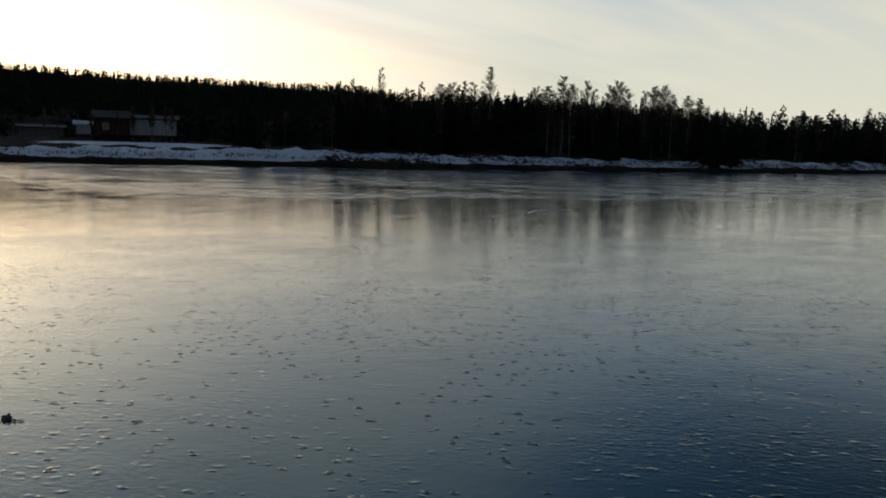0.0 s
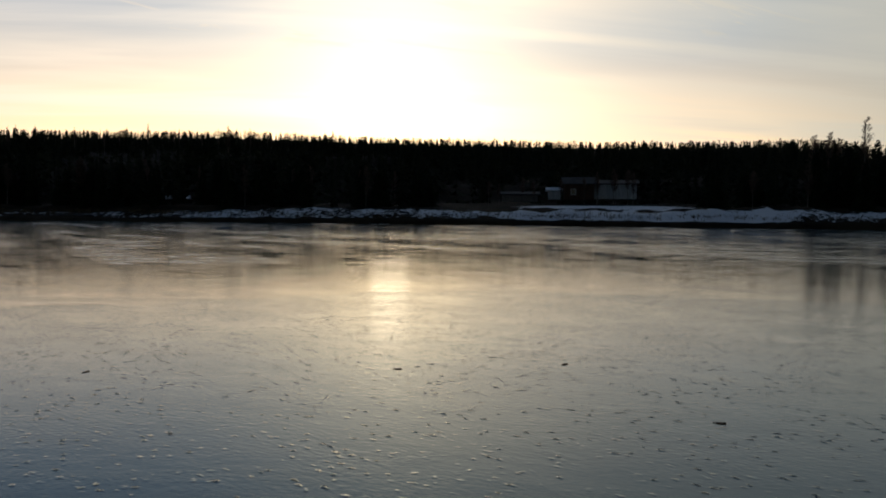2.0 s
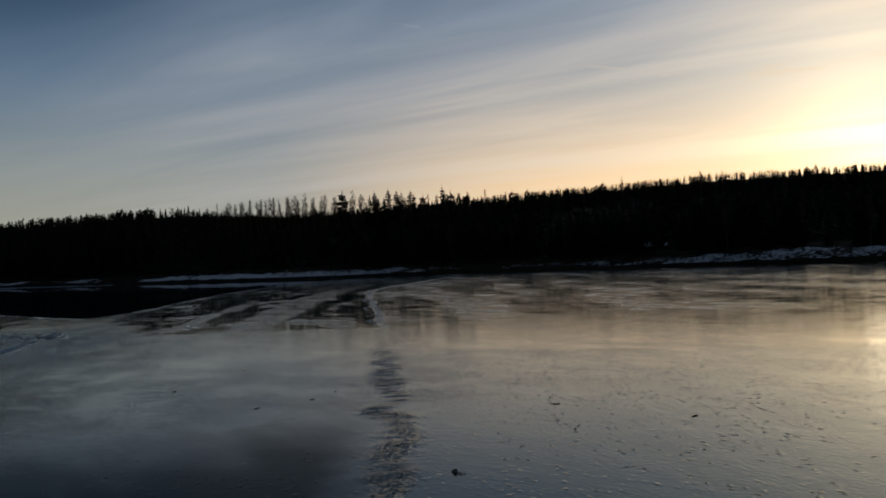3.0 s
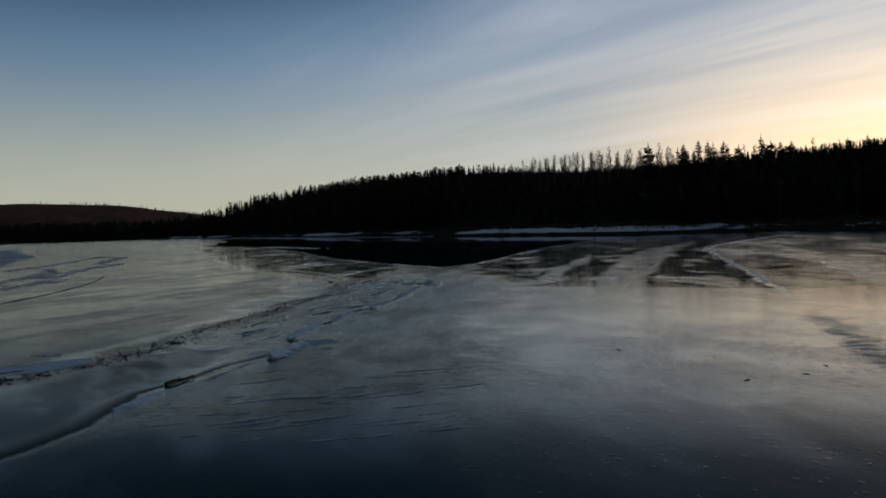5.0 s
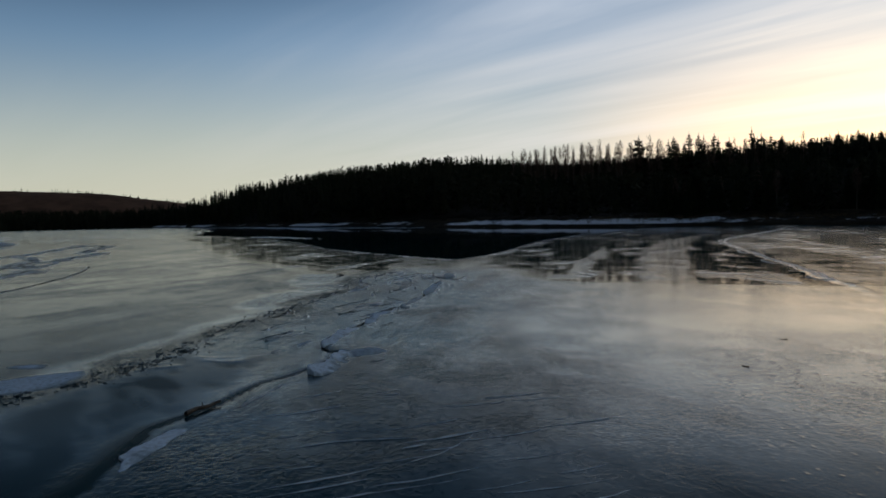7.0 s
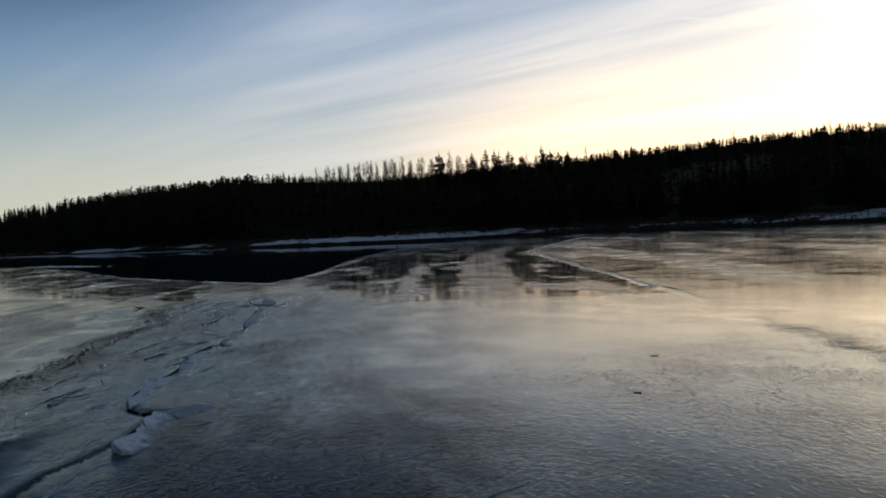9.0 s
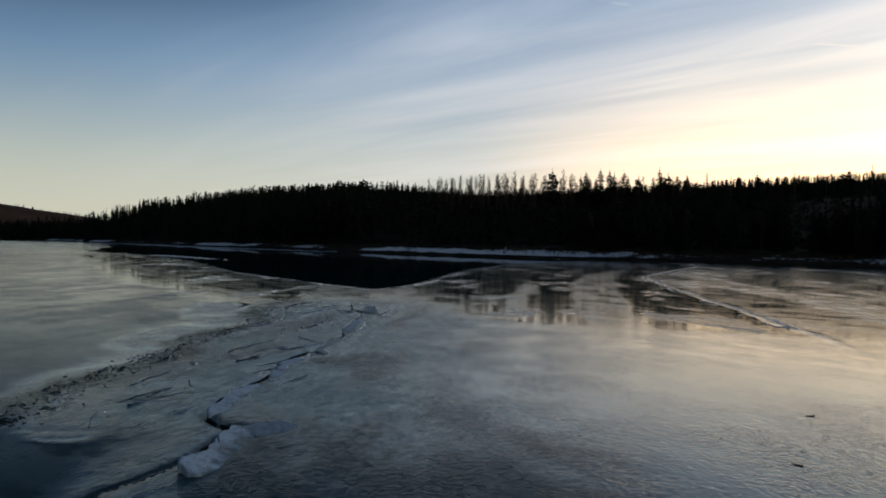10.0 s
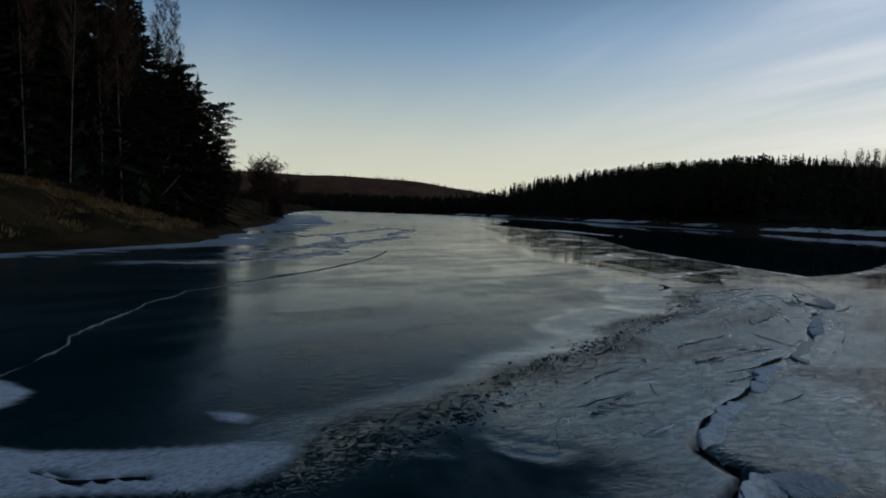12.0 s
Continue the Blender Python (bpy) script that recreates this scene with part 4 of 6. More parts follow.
def ridge_line(name, pts, width, tall, mat, label, seed, jag=0.10, gaps=0.25, step=0.05, category="ice ridge", group=""):
    """A jagged low ridge (or a groove's dark floor) that follows a line over the ice, thinning out here and there."""
    pts = rounded(pts, 2)
    s_ = np.r_[0, np.cumsum(np.hypot(*np.diff(pts, axis=0).T))]
    u = np.arange(0, s_[-1], step)
    p = np.stack([np.interp(u, s_, pts[:, 0]), np.interp(u, s_, pts[:, 1])], 1)
    t = np.gradient(p, axis=0)
    t /= np.linalg.norm(t, axis=1)[:, None] + 1e-9
    nrm = np.stack([-t[:, 1], t[:, 0]], 1)
    off = (fbm(u * 1.1, u * 0 + seed, 3) - 0.5) * 4 * jag + (fbm(u * 6.0, u * 0 + seed + 4, 3) - 0.5) * 1.2 * jag
    p = p + nrm * off[:, None]
    thick = np.clip((fbm(u * 1.7, u * 0 + seed + 9, 4) - gaps) / (0.6 - gaps), 0, 1.3)
    thick *= smooth01(np.minimum(u, u[-1] - u), 0, min(0.5, s_[-1] * 0.2))
    wl = width * thick * (0.6 + 0.8 * vnoise(u * 9, u * 0 + seed)) + 0.002
    wr = width * thick * (0.6 + 0.8 * vnoise(u * 9, u * 0 + seed + 3)) + 0.002
    hh = tall * thick * (0.5 + vnoise(u * 5, u * 0 + seed + 7)) + (0.008 if tall < 0.006 else 0.0)
    z0 = -0.012
    rows = [np.c_[p + nrm * wl[:, None], z0 + 0 * u], np.c_[p + nrm * wl[:, None] * 0.35, hh * 0.8], np.c_[p - nrm * wr[:, None] * 0.1, hh],
            np.c_[p - nrm * wr[:, None], z0 + 0 * u]]
    me_ = mesh(name, np.stack(rows, 1).reshape(-1, 3), grid_faces(len(u), 4), mat, tall > 0.02)
    return tagged(new(name, me_), label, category, group)


for k, (pts, wd, tl) in enumerate((
        ([(-19.4, -5.55), (-20.16, -5.36), (-20.67, -5.12), (-21.1, -4.72)], 0.07, 0.022),
        ([(-20.3, -5.6), (-20.74, -5.28), (-21.1, -4.95)], 0.05, 0.014),
        ([(-17.3, -6.4), (-17.07, -6.17), (-17.14, -6.0), (-17.33, -5.82), (-17.65, -5.68)], 0.05, 0.02),
        ([(-16.9, -6.25), (-17.28, -6.19), (-17.6, -6.08), (-17.72, -5.93)], 0.06, 0.026),
        ([(-16.2, -6.25), (-16.23, -5.99), (-16.45, -5.86), (-16.9, -5.66)], 0.03, 0.014),
        ([(-15.8, -6.3), (-15.87, -6.08), (-16.04, -5.95), (-16.46, -5.76), (-17.0, -5.56)], 0.03, 0.014),
        ([(-28.7, -4.5), (-27.8, -4.1), (-26.6, -3.4)], 0.08, 0.014),
        ([(-24.0, -5.2), (-22.6, -5.1), (-21.4, -5.2)], 0.08, 0.010),
        ([(-25.8, -4.9), (-24.6, -4.55), (-23.4, -4.5)], 0.08, 0.012),
        ([(-15.72, -5.1), (-15.98, -4.92), (-16.09, -4.72)], 0.025, 0.014),
        ([(-15.47, -4.95), (-15.63, -4.73), (-15.78, -4.5)], 0.025, 0.014),
        ([(-15.15, -4.9), (-15.17, -4.71), (-15.45, -4.56), (-15.62, -4.45)], 0.025, 0.014),
        ([(-14.35, -5.62), (-14.46, -5.50), (-14.6, -5.36)], 0.04, 0.014),
        ([(-27.5, -6.1), (-26.0, -5.5), (-24.6, -5.9)], 0.10, 0.012))):
    ridge_line("ice_ridge", pts, wd, tl, RIDGE, "low frosted ridge of refrozen ice", 11 + k * 3, group="ridges on the ice")
ridge_line("ice_ridge", WHITE_CRACK, 0.018, 0.012, RIDGE, "thin white healed crack across smooth ice", 5, 0.06, 0.1, group="ridges on the ice")
ridge_line("ice_ridge", RIM_C[1:-2], 0.05, 0.014, RIMFROST, "long white frost ridge curving over the ice", 8, 0.09, 0.05, 0.06, group="ridges on the ice")
ridge_line("ice_ridge", [(x + 0.3, y - 0.25) for x, y in RIM_C[1:-2]], 0.03, 0.010, RIMFROST, "long white frost ridge curving over the ice", 14, 0.2, 0.3, 0.06, group="ridges on the ice")
ridge_line("ice_ridge", [(x, y + 0.24) for x, y in CRACK[:19]], 0.03, 0.010, RIDGE, "raised frosted lip of the long crack", 6, 0.06, 0.28, group="ridges on the ice")
for k, (pts, wd) in enumerate(((CRACK[:13], 0.022), (CRACK[12:15], 0.016), ([(-17.86, -5.12), (-17.93, -4.88), (-18.19, -4.7), (-18.56, -4.58), (-19.35, -4.56)], 0.022),
                               ([(-20.5, -4.2), (-21.6, -3.93), (-22.9, -3.7)], 0.03), ([(-19.4, -5.5), (-20.2, -5.16), (-20.7, -4.86), (-21.1, -4.66)], 0.02),
                               ([(-16.95, -6.24), (-17.3, -6.2), (-17.55, -6.06)], 0.03), ([(-29.5, -3.9), (-28.4, -3.42), (-27.3, -3.22)], 0.06),
                               ([(-36.6, -17.2), (-33, -15.9), (-28.1, -14.8), (-24.7, -14.5)], 0.05),
                               ([(-14.02, -8.95), (-13.97, -8.66), (-14.12, -8.51), (-14.27, -8.3)], 0.025), ([(-31.5, -18.4), (-33.5, -20.0), (-36, -20.1), (-41, -21.6)], 0.12),
                               ([(-29.5, -6.8), (-28.8, -6.5), (-27.6, -6.6)], 0.10))):
    ridge_line("ice_crack", pts, wd, 0.005, WET, "narrow dark wet crack in the ice", 31 + k * 5, 0.035, 0.12, category="crack", group="cracks in the ice")
for k, pts in enumerate(SWIRLS):
    ridge_line("ice_ridge", pts, 0.16, 0.03, RIMFROST, "curved white rim where ice pans froze together", 90 + k, 0.3, 0.25, 0.15, group="ridges on the ice")
    ridge_line("ice_crack", [(x + 0.25, y - 0.35) for x, y in pts], 0.07, 0.005, WET, "curved dark seam between frozen ice pans", 97 + k, 0.25, 0.1, 0.15, category="crack", group="cracks in the ice")
# low plates that froze over one another between the chips and the crack: a pale lip and a dark seam under it
prng = random.Random(8)
BLUE_RIDGE = simple("pale_ice_lip", (0.16, 0.21, 0.26), (0.52, 0.60, 0.68), 12.0, 0.3, 0.008, spec=0.5)
lines = np.asarray(CRACK, float), np.asarray(CHIPS, float)
for k in range(42):
    x = -16.6 - 12.0 * prng.random() ** 0.9
    mid_y = [float(np.interp(x, pts[:, 0], pts[:, 1])) for pts in lines]
    share = prng.uniform(-0.2, 0.86)
    y = mid_y[0] + (mid_y[1] - mid_y[0]) * share
    ln = prng.uniform(0.5, 1.9) * (1.0 + (-x - 15) * 0.06)
    a = radians(174) + prng.gauss(0, 0.22)
    bow = prng.uniform(-0.16, 0.16) * ln
    ca, sa = math.cos(a), math.sin(a)
    pts = [(x - ca * ln / 2, y - sa * ln / 2), (x - sa * bow, y + ca * bow), (x + ca * ln / 2, y + sa * ln / 2)]
    wd = prng.uniform(0.018, 0.045)
    ridge_line("ice_ridge", pts, wd, prng.uniform(0.008, 0.018), BLUE_RIDGE, "pale lip of a thin ice plate frozen over another", 200 + k, 0.05, 0.25, group="ridges on the ice")
    ridge_line("ice_crack", [(px, py - wd * 1.3) for px, py in pts], wd * 0.45, 0.005, WET, "narrow dark seam under a lip of ice", 260 + k, 0.05, 0.2, category="crack", group="cracks in the ice")

SCRATCH = simple("blown_frost", (0.30, 0.38, 0.46), (0.70, 0.80, 0.90), 14.0, 0.4, 0.004, spec=0.4)
srng = random.Random(21)
for k in range(46):
    x, y = srng.uniform(-13.6, -10.6), srng.uniform(-5.7, -3.3)
    ln = srng.uniform(0.2, 0.9)
    a = radians(104) + srng.gauss(0, 0.12)
    ridge_line("ice_scratch", [(x, y), (x + ln * 0.5 * math.cos(a), y + ln * 0.5 * math.sin(a)), (x + ln * math.cos(a + 0.10), y + ln * math.sin(a + 0.10))],
               srng.uniform(0.003, 0.008), 0.0062, SCRATCH, "thin raised streak of wind-blown frozen spray", 60 + k, 0.02, 0.3, category="ice streak", group="streaks on the ice")
for k, pts in enumerate(([(-12.06, -5.19), (-12.26, -4.79), (-12.24, -4.08)], [(-11.62, -4.34), (-12.0, -3.94), (-12.42, -3.78)], [(-11.6, -5.1), (-11.66, -4.85)])):
    ridge_line("ice_scratch", pts, 0.009, 0.0065, SCRATCH, "long raised streak of wind-blown frozen spray", 160 + k, 0.02, 0.15, category="ice streak", group="streaks on the ice")


for pts, wd in (([(-2.01, 11.04), (-1.8, 11.32), (-1.6, 11.74)], 0.02), ([(2.26, 20.75), (2.97, 22.64), (3.97, 22.5)], 0.07), 
                ([(-1.0, 28.5), (0.1, 29.0), (1.4, 28.8)], 0.10)):
    ridge_line("ice_ridge", pts, wd, 0.0065, RIMFROST, "short pale ridge frozen on the wide sheet", 120 + int(wd * 1000), 0.03, 0.15, group="ridges on the ice")
rng = random.Random(5)
sv, sf = [], []
pts = rounded(CHIPS, 1)
seg = np.hypot(*np.diff(pts, axis=0).T)
run = np.r_[0, np.cumsum(seg)]
for k in range(1300):
    s = run[-1] * rng.random() ** 0.65
    px, py = np.interp(s, run, pts[:, 0]), np.interp(s, run, pts[:, 1])
    v, f = shard_mesh(rng, rng.uniform(0.010, 0.040))
    a = rng.uniform(0, math.pi)
    ox, oy = px + max(-0.4, min(0.4, rng.gauss(0, 0.14))), py + max(-0.4, min(0.4, rng.gauss(0, 0.14)))
    base = len(sv)
    for x, y, z in v:
        sv.append((ox + x * math.cos(a) - y * math.sin(a), oy + x * math.sin(a) + y * math.cos(a), z + 0.002))
    sf += [tuple(base + i for i in face) for face in f]
SHARD = simple("clear_ice_shards", (0.004, 0.011, 0.017), (0.022, 0.046, 0.064), 12.0, 0.4, spec=0.2)
tagged(new("ice_shards", mesh("ice_shards", sv, sf, SHARD)), "band of broken dark ice chips frozen upright", "ice chips", kind="stuff")


def leaf(at, size, turn, label):
    """A curled dead leaf frozen to the ice."""
    v, f = [], []
    for i in range(7):
        t = i / 6
        wdt = size * 0.32 * math.sin(math.pi * min(0.98, max(0.02, t))) ** 0.7
        zc = size * (0.01 + 0.18 * (t - 0.4) ** 2)
        for s in (-1, 0, 1):
            v.append((size * (t - 0.5), s * wdt, zc + (abs(s) * size * 0.06)))
    for i in range(6):
        for j in range(2):
            f.append((3 * i + j, 3 * i + 3 + j, 3 * i + 4 + j, 3 * i + 1 + j))
    k = len(v)
    limb(v, f, (-size * 0.5, 0, size * 0.1), (-size * 0.8, size * 0.05, 0.004), size * 0.02, size * 0.012, 4)
    ob = new("dead_leaf", mesh("dead_leaf", v, f, LEAF, True))
    mod = ob.modifiers.new("thick", "SOLIDIFY")
    mod.thickness = 0.004
    ob.matrix_world = pose(at[0], at[1], 0.0, 0, 0, turn)
    return tagged(ob, label, "leaf", "leaves on the ice")


for x, y, size, turn in ((-3.74, 5.27, 0.13, 20), (-5.57, 6.60, 0.14, 75), (-3.15, 3.81, 0.11, 10), (-9.30, 3.67, 0.12, 100), (-6.87, 5.46, 0.13, 35),
                         (-10.61, 2.88, 0.14, 60), (-9.47, 2.39, 0.08, 150), (-15.93, 0.25, 0.13, 80), (-19.57, -1.08, 0.12, 10), (-14.4, -0.9, 0.12, 40),
                         (-13.0, 1.0, 0.10, 15), (-12.6, 0.6, 0.10, 70), (-12.4, -0.1, 0.12, 120)):
    leaf((x, y), size * 0.55, turn, "curled brown dead leaf frozen onto grey ice")


def clump(at, size, turn):
    """A frozen lump of mud and reed with trailing stalks."""
    base = thing("frozen_clump", "small dark frozen clump with trailing reed stalks", "debris", (at[0], at[1], 0.0), turn, "clumps on the ice")
    rng_ = random.Random(int(abs(at[0]) * 100))
    bm = bmesh.new()
    bmesh.ops.create_icosphere(bm, subdivisions=3, radius=1.0)
    for vert in bm.verts:
        c = vert.co
        k = 0.75 + 0.45 * noise.noise(c * 1.7 + Vector((at[0], 0, 0)))
        vert.co = Vector((c.x * size * 0.55 * k, c.y * size * 0.35 * k, max(-0.01, (c.z * 0.34 + 0.10) * size * k * (1 + 0.5 * c.x))))
    me_ = bpy.data.meshes.new("lump")
    bm.to_mesh(me_)
    bm.free()
    me_.materials.append(CLUMP)
    part("lump", me_, base)
    for k in range(3):
        v, f = [], []
        a = rng_.uniform(-0.5, 0.5)
        p = np.array((size * 0.3, 0, size * 0.12))
        for j in range(4):
            q = p + np.array((size * 0.32 * math.cos(a), size * 0.32 * math.sin(a), -size * 0.035))
            q[2] = max(q[2], 0.006)
            limb(v, f, p, q, size * 0.03, size * 0.024, 5)
            p, a = q, a + rng_.uniform(-0.4, 0.4)
        part("stalk", mesh("stalk", v, f, REED), base, "thin dry reed stalk")
    return base


clump((-2.58, 4.30), 0.085, -25)
clump((-1.84, 3.17), 0.075, 150)
clump((-8.75, 0.83), 0.07, 20)


def driftwood(at, length, radius, turn, label):
    v, f = [], []
    p = np.array((-length / 2, 0.0, radius * 0.8))
    for k in range(6):
        q = p + np.array((length / 6, math.sin(k * 2.1) * radius * 0.8, math.cos(k * 1.3) * radius * 0.3))
        limb(v, f, p, q, radius * (1 - 0.08 * k), radius * (0.92 - 0.08 * k), 7)
        p = q
    limb(v, f, (0, 0, radius), (length * 0.12, length * 0.15, radius * 2.2), radius * 0.35, radius * 0.2, 5)
    ob = new("driftwood", mesh("driftwood", v, f, WETWOOD))
    ob.matrix_world = pose(at[0], at[1], 0.0, 0, 0, turn)
    return tagged(ob, label, "driftwood", "driftwood on the ice")


driftwood((-13.25, -6.05), 0.42, 0.022, 155, "short black driftwood stick frozen into the crack")
driftwood((-19.3, -4.52), 0.2, 0.010, 100, "thin branched twig at the rim of a floe")


# ---- trees ----
def spruce_crown(height, width, whorls, per, twigs, rng_, lift=0.10, droop=0.30, jag=0.25, broad=0.16):
    """Whorls of drooping boughs; each bough is a ridged spray with side twigs."""
    v, f = [], []
    for k in range(whorls):
        t = k / (whorls - 1)
        z = height * (lift + (0.985 - lift) * t ** 0.92)
        reach = width * (1 - t) ** 0.85 * (1 + rng_.uniform(-jag, jag)) + 0.006 * height
        for j in range(per):
            a = 2 * math.pi * (j + rng_.random() * 0.8) / per + k * 1.1
            r = reach * rng_.uniform(0.65, 1.15)
            ca, sa = math.cos(a), math.sin(a)
            z0 = z + rng_.uniform(-0.02, 0.02) * height
            dz = -droop * r * (1.1 - t) + 0.45 * r * t
            tip = (ca * r, sa * r, z0 + dz)
            wid = r * rng_.uniform(broad, broad * 1.6) + 0.002 * height
            mid = (ca * r * 0.55, sa * r * 0.55, z0 + dz * 0.35)
            b = len(v)
            v += [(0, 0, z0 + 0.02 * height), (mid[0] - sa * wid, mid[1] + ca * wid, mid[2] - wid * 0.9), tip,
                  (mid[0] + sa * wid, mid[1] - ca * wid, mid[2] - wid * 0.9), (mid[0], mid[1], mid[2] + wid * 0.25)]
            f += [(b, b + 1, b + 4), (b + 1, b + 2, b + 4), (b + 2, b + 3, b + 4), (b + 3, b, b + 4)]
            for q in range(twigs):
                u = rng_.uniform(0.3, 0.95)
                s = rng_.choice((-1, 1))
                px, py, pz = ca * r * u, sa * r * u, z0 + dz * u * u
                ln = r * rng_.uniform(0.18, 0.34)
                da = a + s * rng_.uniform(0.5, 1.1)
                e = (px + math.cos(da) * ln, py + math.sin(da) * ln, pz - ln * rng_.uniform(0.1, 0.6))
                g = 0.16 * ln + 0.01
                b = len(v)
                v += [(px, py, pz + g), (px - sa * g, py + ca * g, pz - g), e]
                f.append((b, b + 1, b + 2))
    b = len(v)
    v += [(0.04, 0, height * 0.93), (-0.02, 0.035, height * 0.93), (-0.02, -0.035, height * 0.93), (0, 0, height * 1.02)]
    f += [(b, b + 1, b + 3), (b + 1, b + 2, b + 3), (b + 2, b, b + 3)]
    return v, f


def trunk_mesh(height, radius, mat, bend, rng_, sides=7):
    v, f = [], []
    p = np.array((0.0, 0.0, -0.3))
    steps = 7
    for k in range(steps):
        q = np.array((bend * (k + 1) / steps + rng_.uniform(-0.02, 0.02) * height * 0.1, rng_.uniform(-0.02, 0.02) * height * 0.1, height * (k + 1) / steps))
        limb(v, f, p, q, radius * (1 - k / steps) + 0.01, radius * (1 - (k + 1) / steps) + 0.01, sides)
        p = q
    return mesh("trunk", v, f, mat, True)


def birch_crown(height, spread, limbs, subs, twigs, rng_, start=0.35, thick=1.0):
    """An upright oval crown of bare limbs that fork twice into fine drooping twigs."""
    v, f = [], []
    for k in range(limbs):
        u = (k + rng_.random()) / limbs
        t = start + (0.96 - start) * u
        a = rng_.uniform(0, 2 * math.pi)
        ln = spread * min(1.0, 0.45 + 2.2 * u) * (1.0 - 0.93 * u) ** 0.6 * rng_.uniform(0.5, 1.1)
        p = np.array((0, 0, height * t))
        q = p + np.array((math.cos(a) * ln * 0.62, math.sin(a) * ln * 0.62, min(ln * rng_.uniform(0.6, 1.0), height * (0.99 - t) * rng_.uniform(0.6, 0.95))))
        limb(v, f, p, q, 0.030 * thick * (1.3 - t), 0.011 * thick, 4)
        for j in range(subs):
            p2 = p + (q - p) * rng_.uniform(0.1, 1.0)
            b = a + rng_.uniform(-1.5, 1.5)
            l2 = ln * rng_.uniform(0.30, 0.60) + 0.15
            q2 = p2 + np.array((math.cos(b) * l2 * 0.7, math.sin(b) * l2 * 0.7, l2 * rng_.uniform(0.2, 0.9)))
            q2[2] = min(q2[2], q[2] + 0.3 * l2)
            limb(v, f, p2, q2, 0.012 * thick, 0.007 * thick, 3)
            for i in range(twigs):
                p3 = p2 + (q2 - p2) * rng_.uniform(0.2, 1.0)
                c = b + rng_.uniform(-1.6, 1.6)
                l3 = l2 * rng_.uniform(0.5, 1.0)
                q3 = p3 + np.array((math.cos(c) * l3 * 0.8, math.sin(c) * l3 * 0.8, l3 * rng_.uniform(-0.9, 0.6)))
                k3 = len(v)
                g = np.array((-math.sin(c), math.cos(c), 0.4)) * 0.010 * thick
                v += [p3 - g, p3 + g, q3]
                f.append((k3, k3 + 1, k3 + 2))
    return v, f


def pine_crown(height, width, rng_, clumps=46, start=0.30):
    """Boughs that carry tufts of needles."""
    v, f = [], []
    for k in range(clumps):
        t = start + (0.98 - start) * (k / clumps) ** 0.9
        a = k * 2.4 + rng_.uniform(-0.4, 0.4)
        r = width * (math.sin(math.pi * min(0.97, 0.25 + 0.75 * (1 - t) / (1 - start))) * 0.7 + 0.3) * rng_.uniform(0.5, 1.1)
        c = np.array((math.cos(a) * r, math.sin(a) * r, height * t + r * rng_.uniform(-0.1, 0.25)))
        limb(v, f, (0, 0, height * t - 0.1), c, 0.05, 0.015, 3)
        for j in range(80):
            u = rng_.uniform(0.15, 1.0)
            o = np.array((math.cos(a) * r * u, math.sin(a) * r * u, height * t + r * u * 0.1)) + np.array([rng_.gauss(0, 0.13) for _ in range(3)]) * (0.5 + 0.4 * r) * np.array((1, 1, 0.55))
            d = np.array([rng_.gauss(0, 1), rng_.gauss(0, 1), rng_.gauss(0.5, 0.6)])
            d *= rng_.uniform(0.16, 0.32) / np.linalg.norm(d)
            s = np.cross(d, (0.3, 0.5, 0.8)) * 0.32
            b = len(v)
            v += [o, o + d * 0.6 + s, o + d * 1.2, o + d * 0.6 - s]
            f += [(b, b + 1, b + 2, b + 3)]
    return v, f


def make_tree(kind, name, label, group, height, seed, mat_trunk, mat_crown, crown, radius, bend=0.0):
    rng_ = random.Random(seed)
    base = thing(name, label, "tree", (0, 0, -500), 0, group)
    part("trunk", trunk_mesh(height * 0.97, radius, mat_trunk, bend, rng_), base)
    v, f = crown(rng_)
    part("crown", mesh("crown", v, f, mat_crown), base)
    return base


SPRUCES = [make_tree("spruce", "spruce_tree", "dark green spruce on the snowy far bank", "spruces on the far bank", 8.0, 20 + k, BARK, NEEDLES,
                     lambda r, k=k: spruce_crown(8.0, 1.6 + 0.25 * k, 30, 10, 6, r, 0.05, broad=0.22), 0.13) for k in range(3)]
BIRCHES = [make_tree("birch", "birch_tree", "bare birch tree with fine drooping twigs", "birches on the far bank", 10.0, 40 + k, BIRCH, TWIGS,
                     lambda r, k=k: birch_crown(10.0, 1.7 + 0.3 * k, 46, 11, 8, r, 0.32 + 0.05 * k, 1.0), 0.11, 0.3 * (k - 1)) for k in range(3)]
TALL_PINES = [make_tree("pine", "pine_tree", "tall dark pine at the edge of the wood", "trees on the near bank", 15.0, 60 + k, BARK, PINE_NEEDLES,
                        lambda r, k=k: pine_crown(15.0, 2.1 + 0.3 * k, r, 95, 0.10 + 0.12 * k), 0.17) for k in range(2)]
TALL_SPRUCES = [make_tree("spruce", "spruce_tree", "tall dense spruce in the near wood", "trees on the near bank", 15.0, 70 + k, BARK, NEEDLES,
                          lambda r, k=k: spruce_crown(15.0, 2.3 + 0.3 * k, 46, 10, 13, r, 0.05, 0.35, 0.3, 0.09), 0.18) for k in range(2)]
TALL_BIRCHES = [make_tree("birch", "birch_tree", "slender white birch, leafless, among dark conifers", "trees on the near bank", 15.0, 80 + k, BIRCH, TWIGS,
                          lambda r, k=k: birch_crown(15.0, 2.6, 60, 8, 8, r, 0.40, 1.0), 0.065, 2.2 * (k - 0.5)) for k in range(2)]
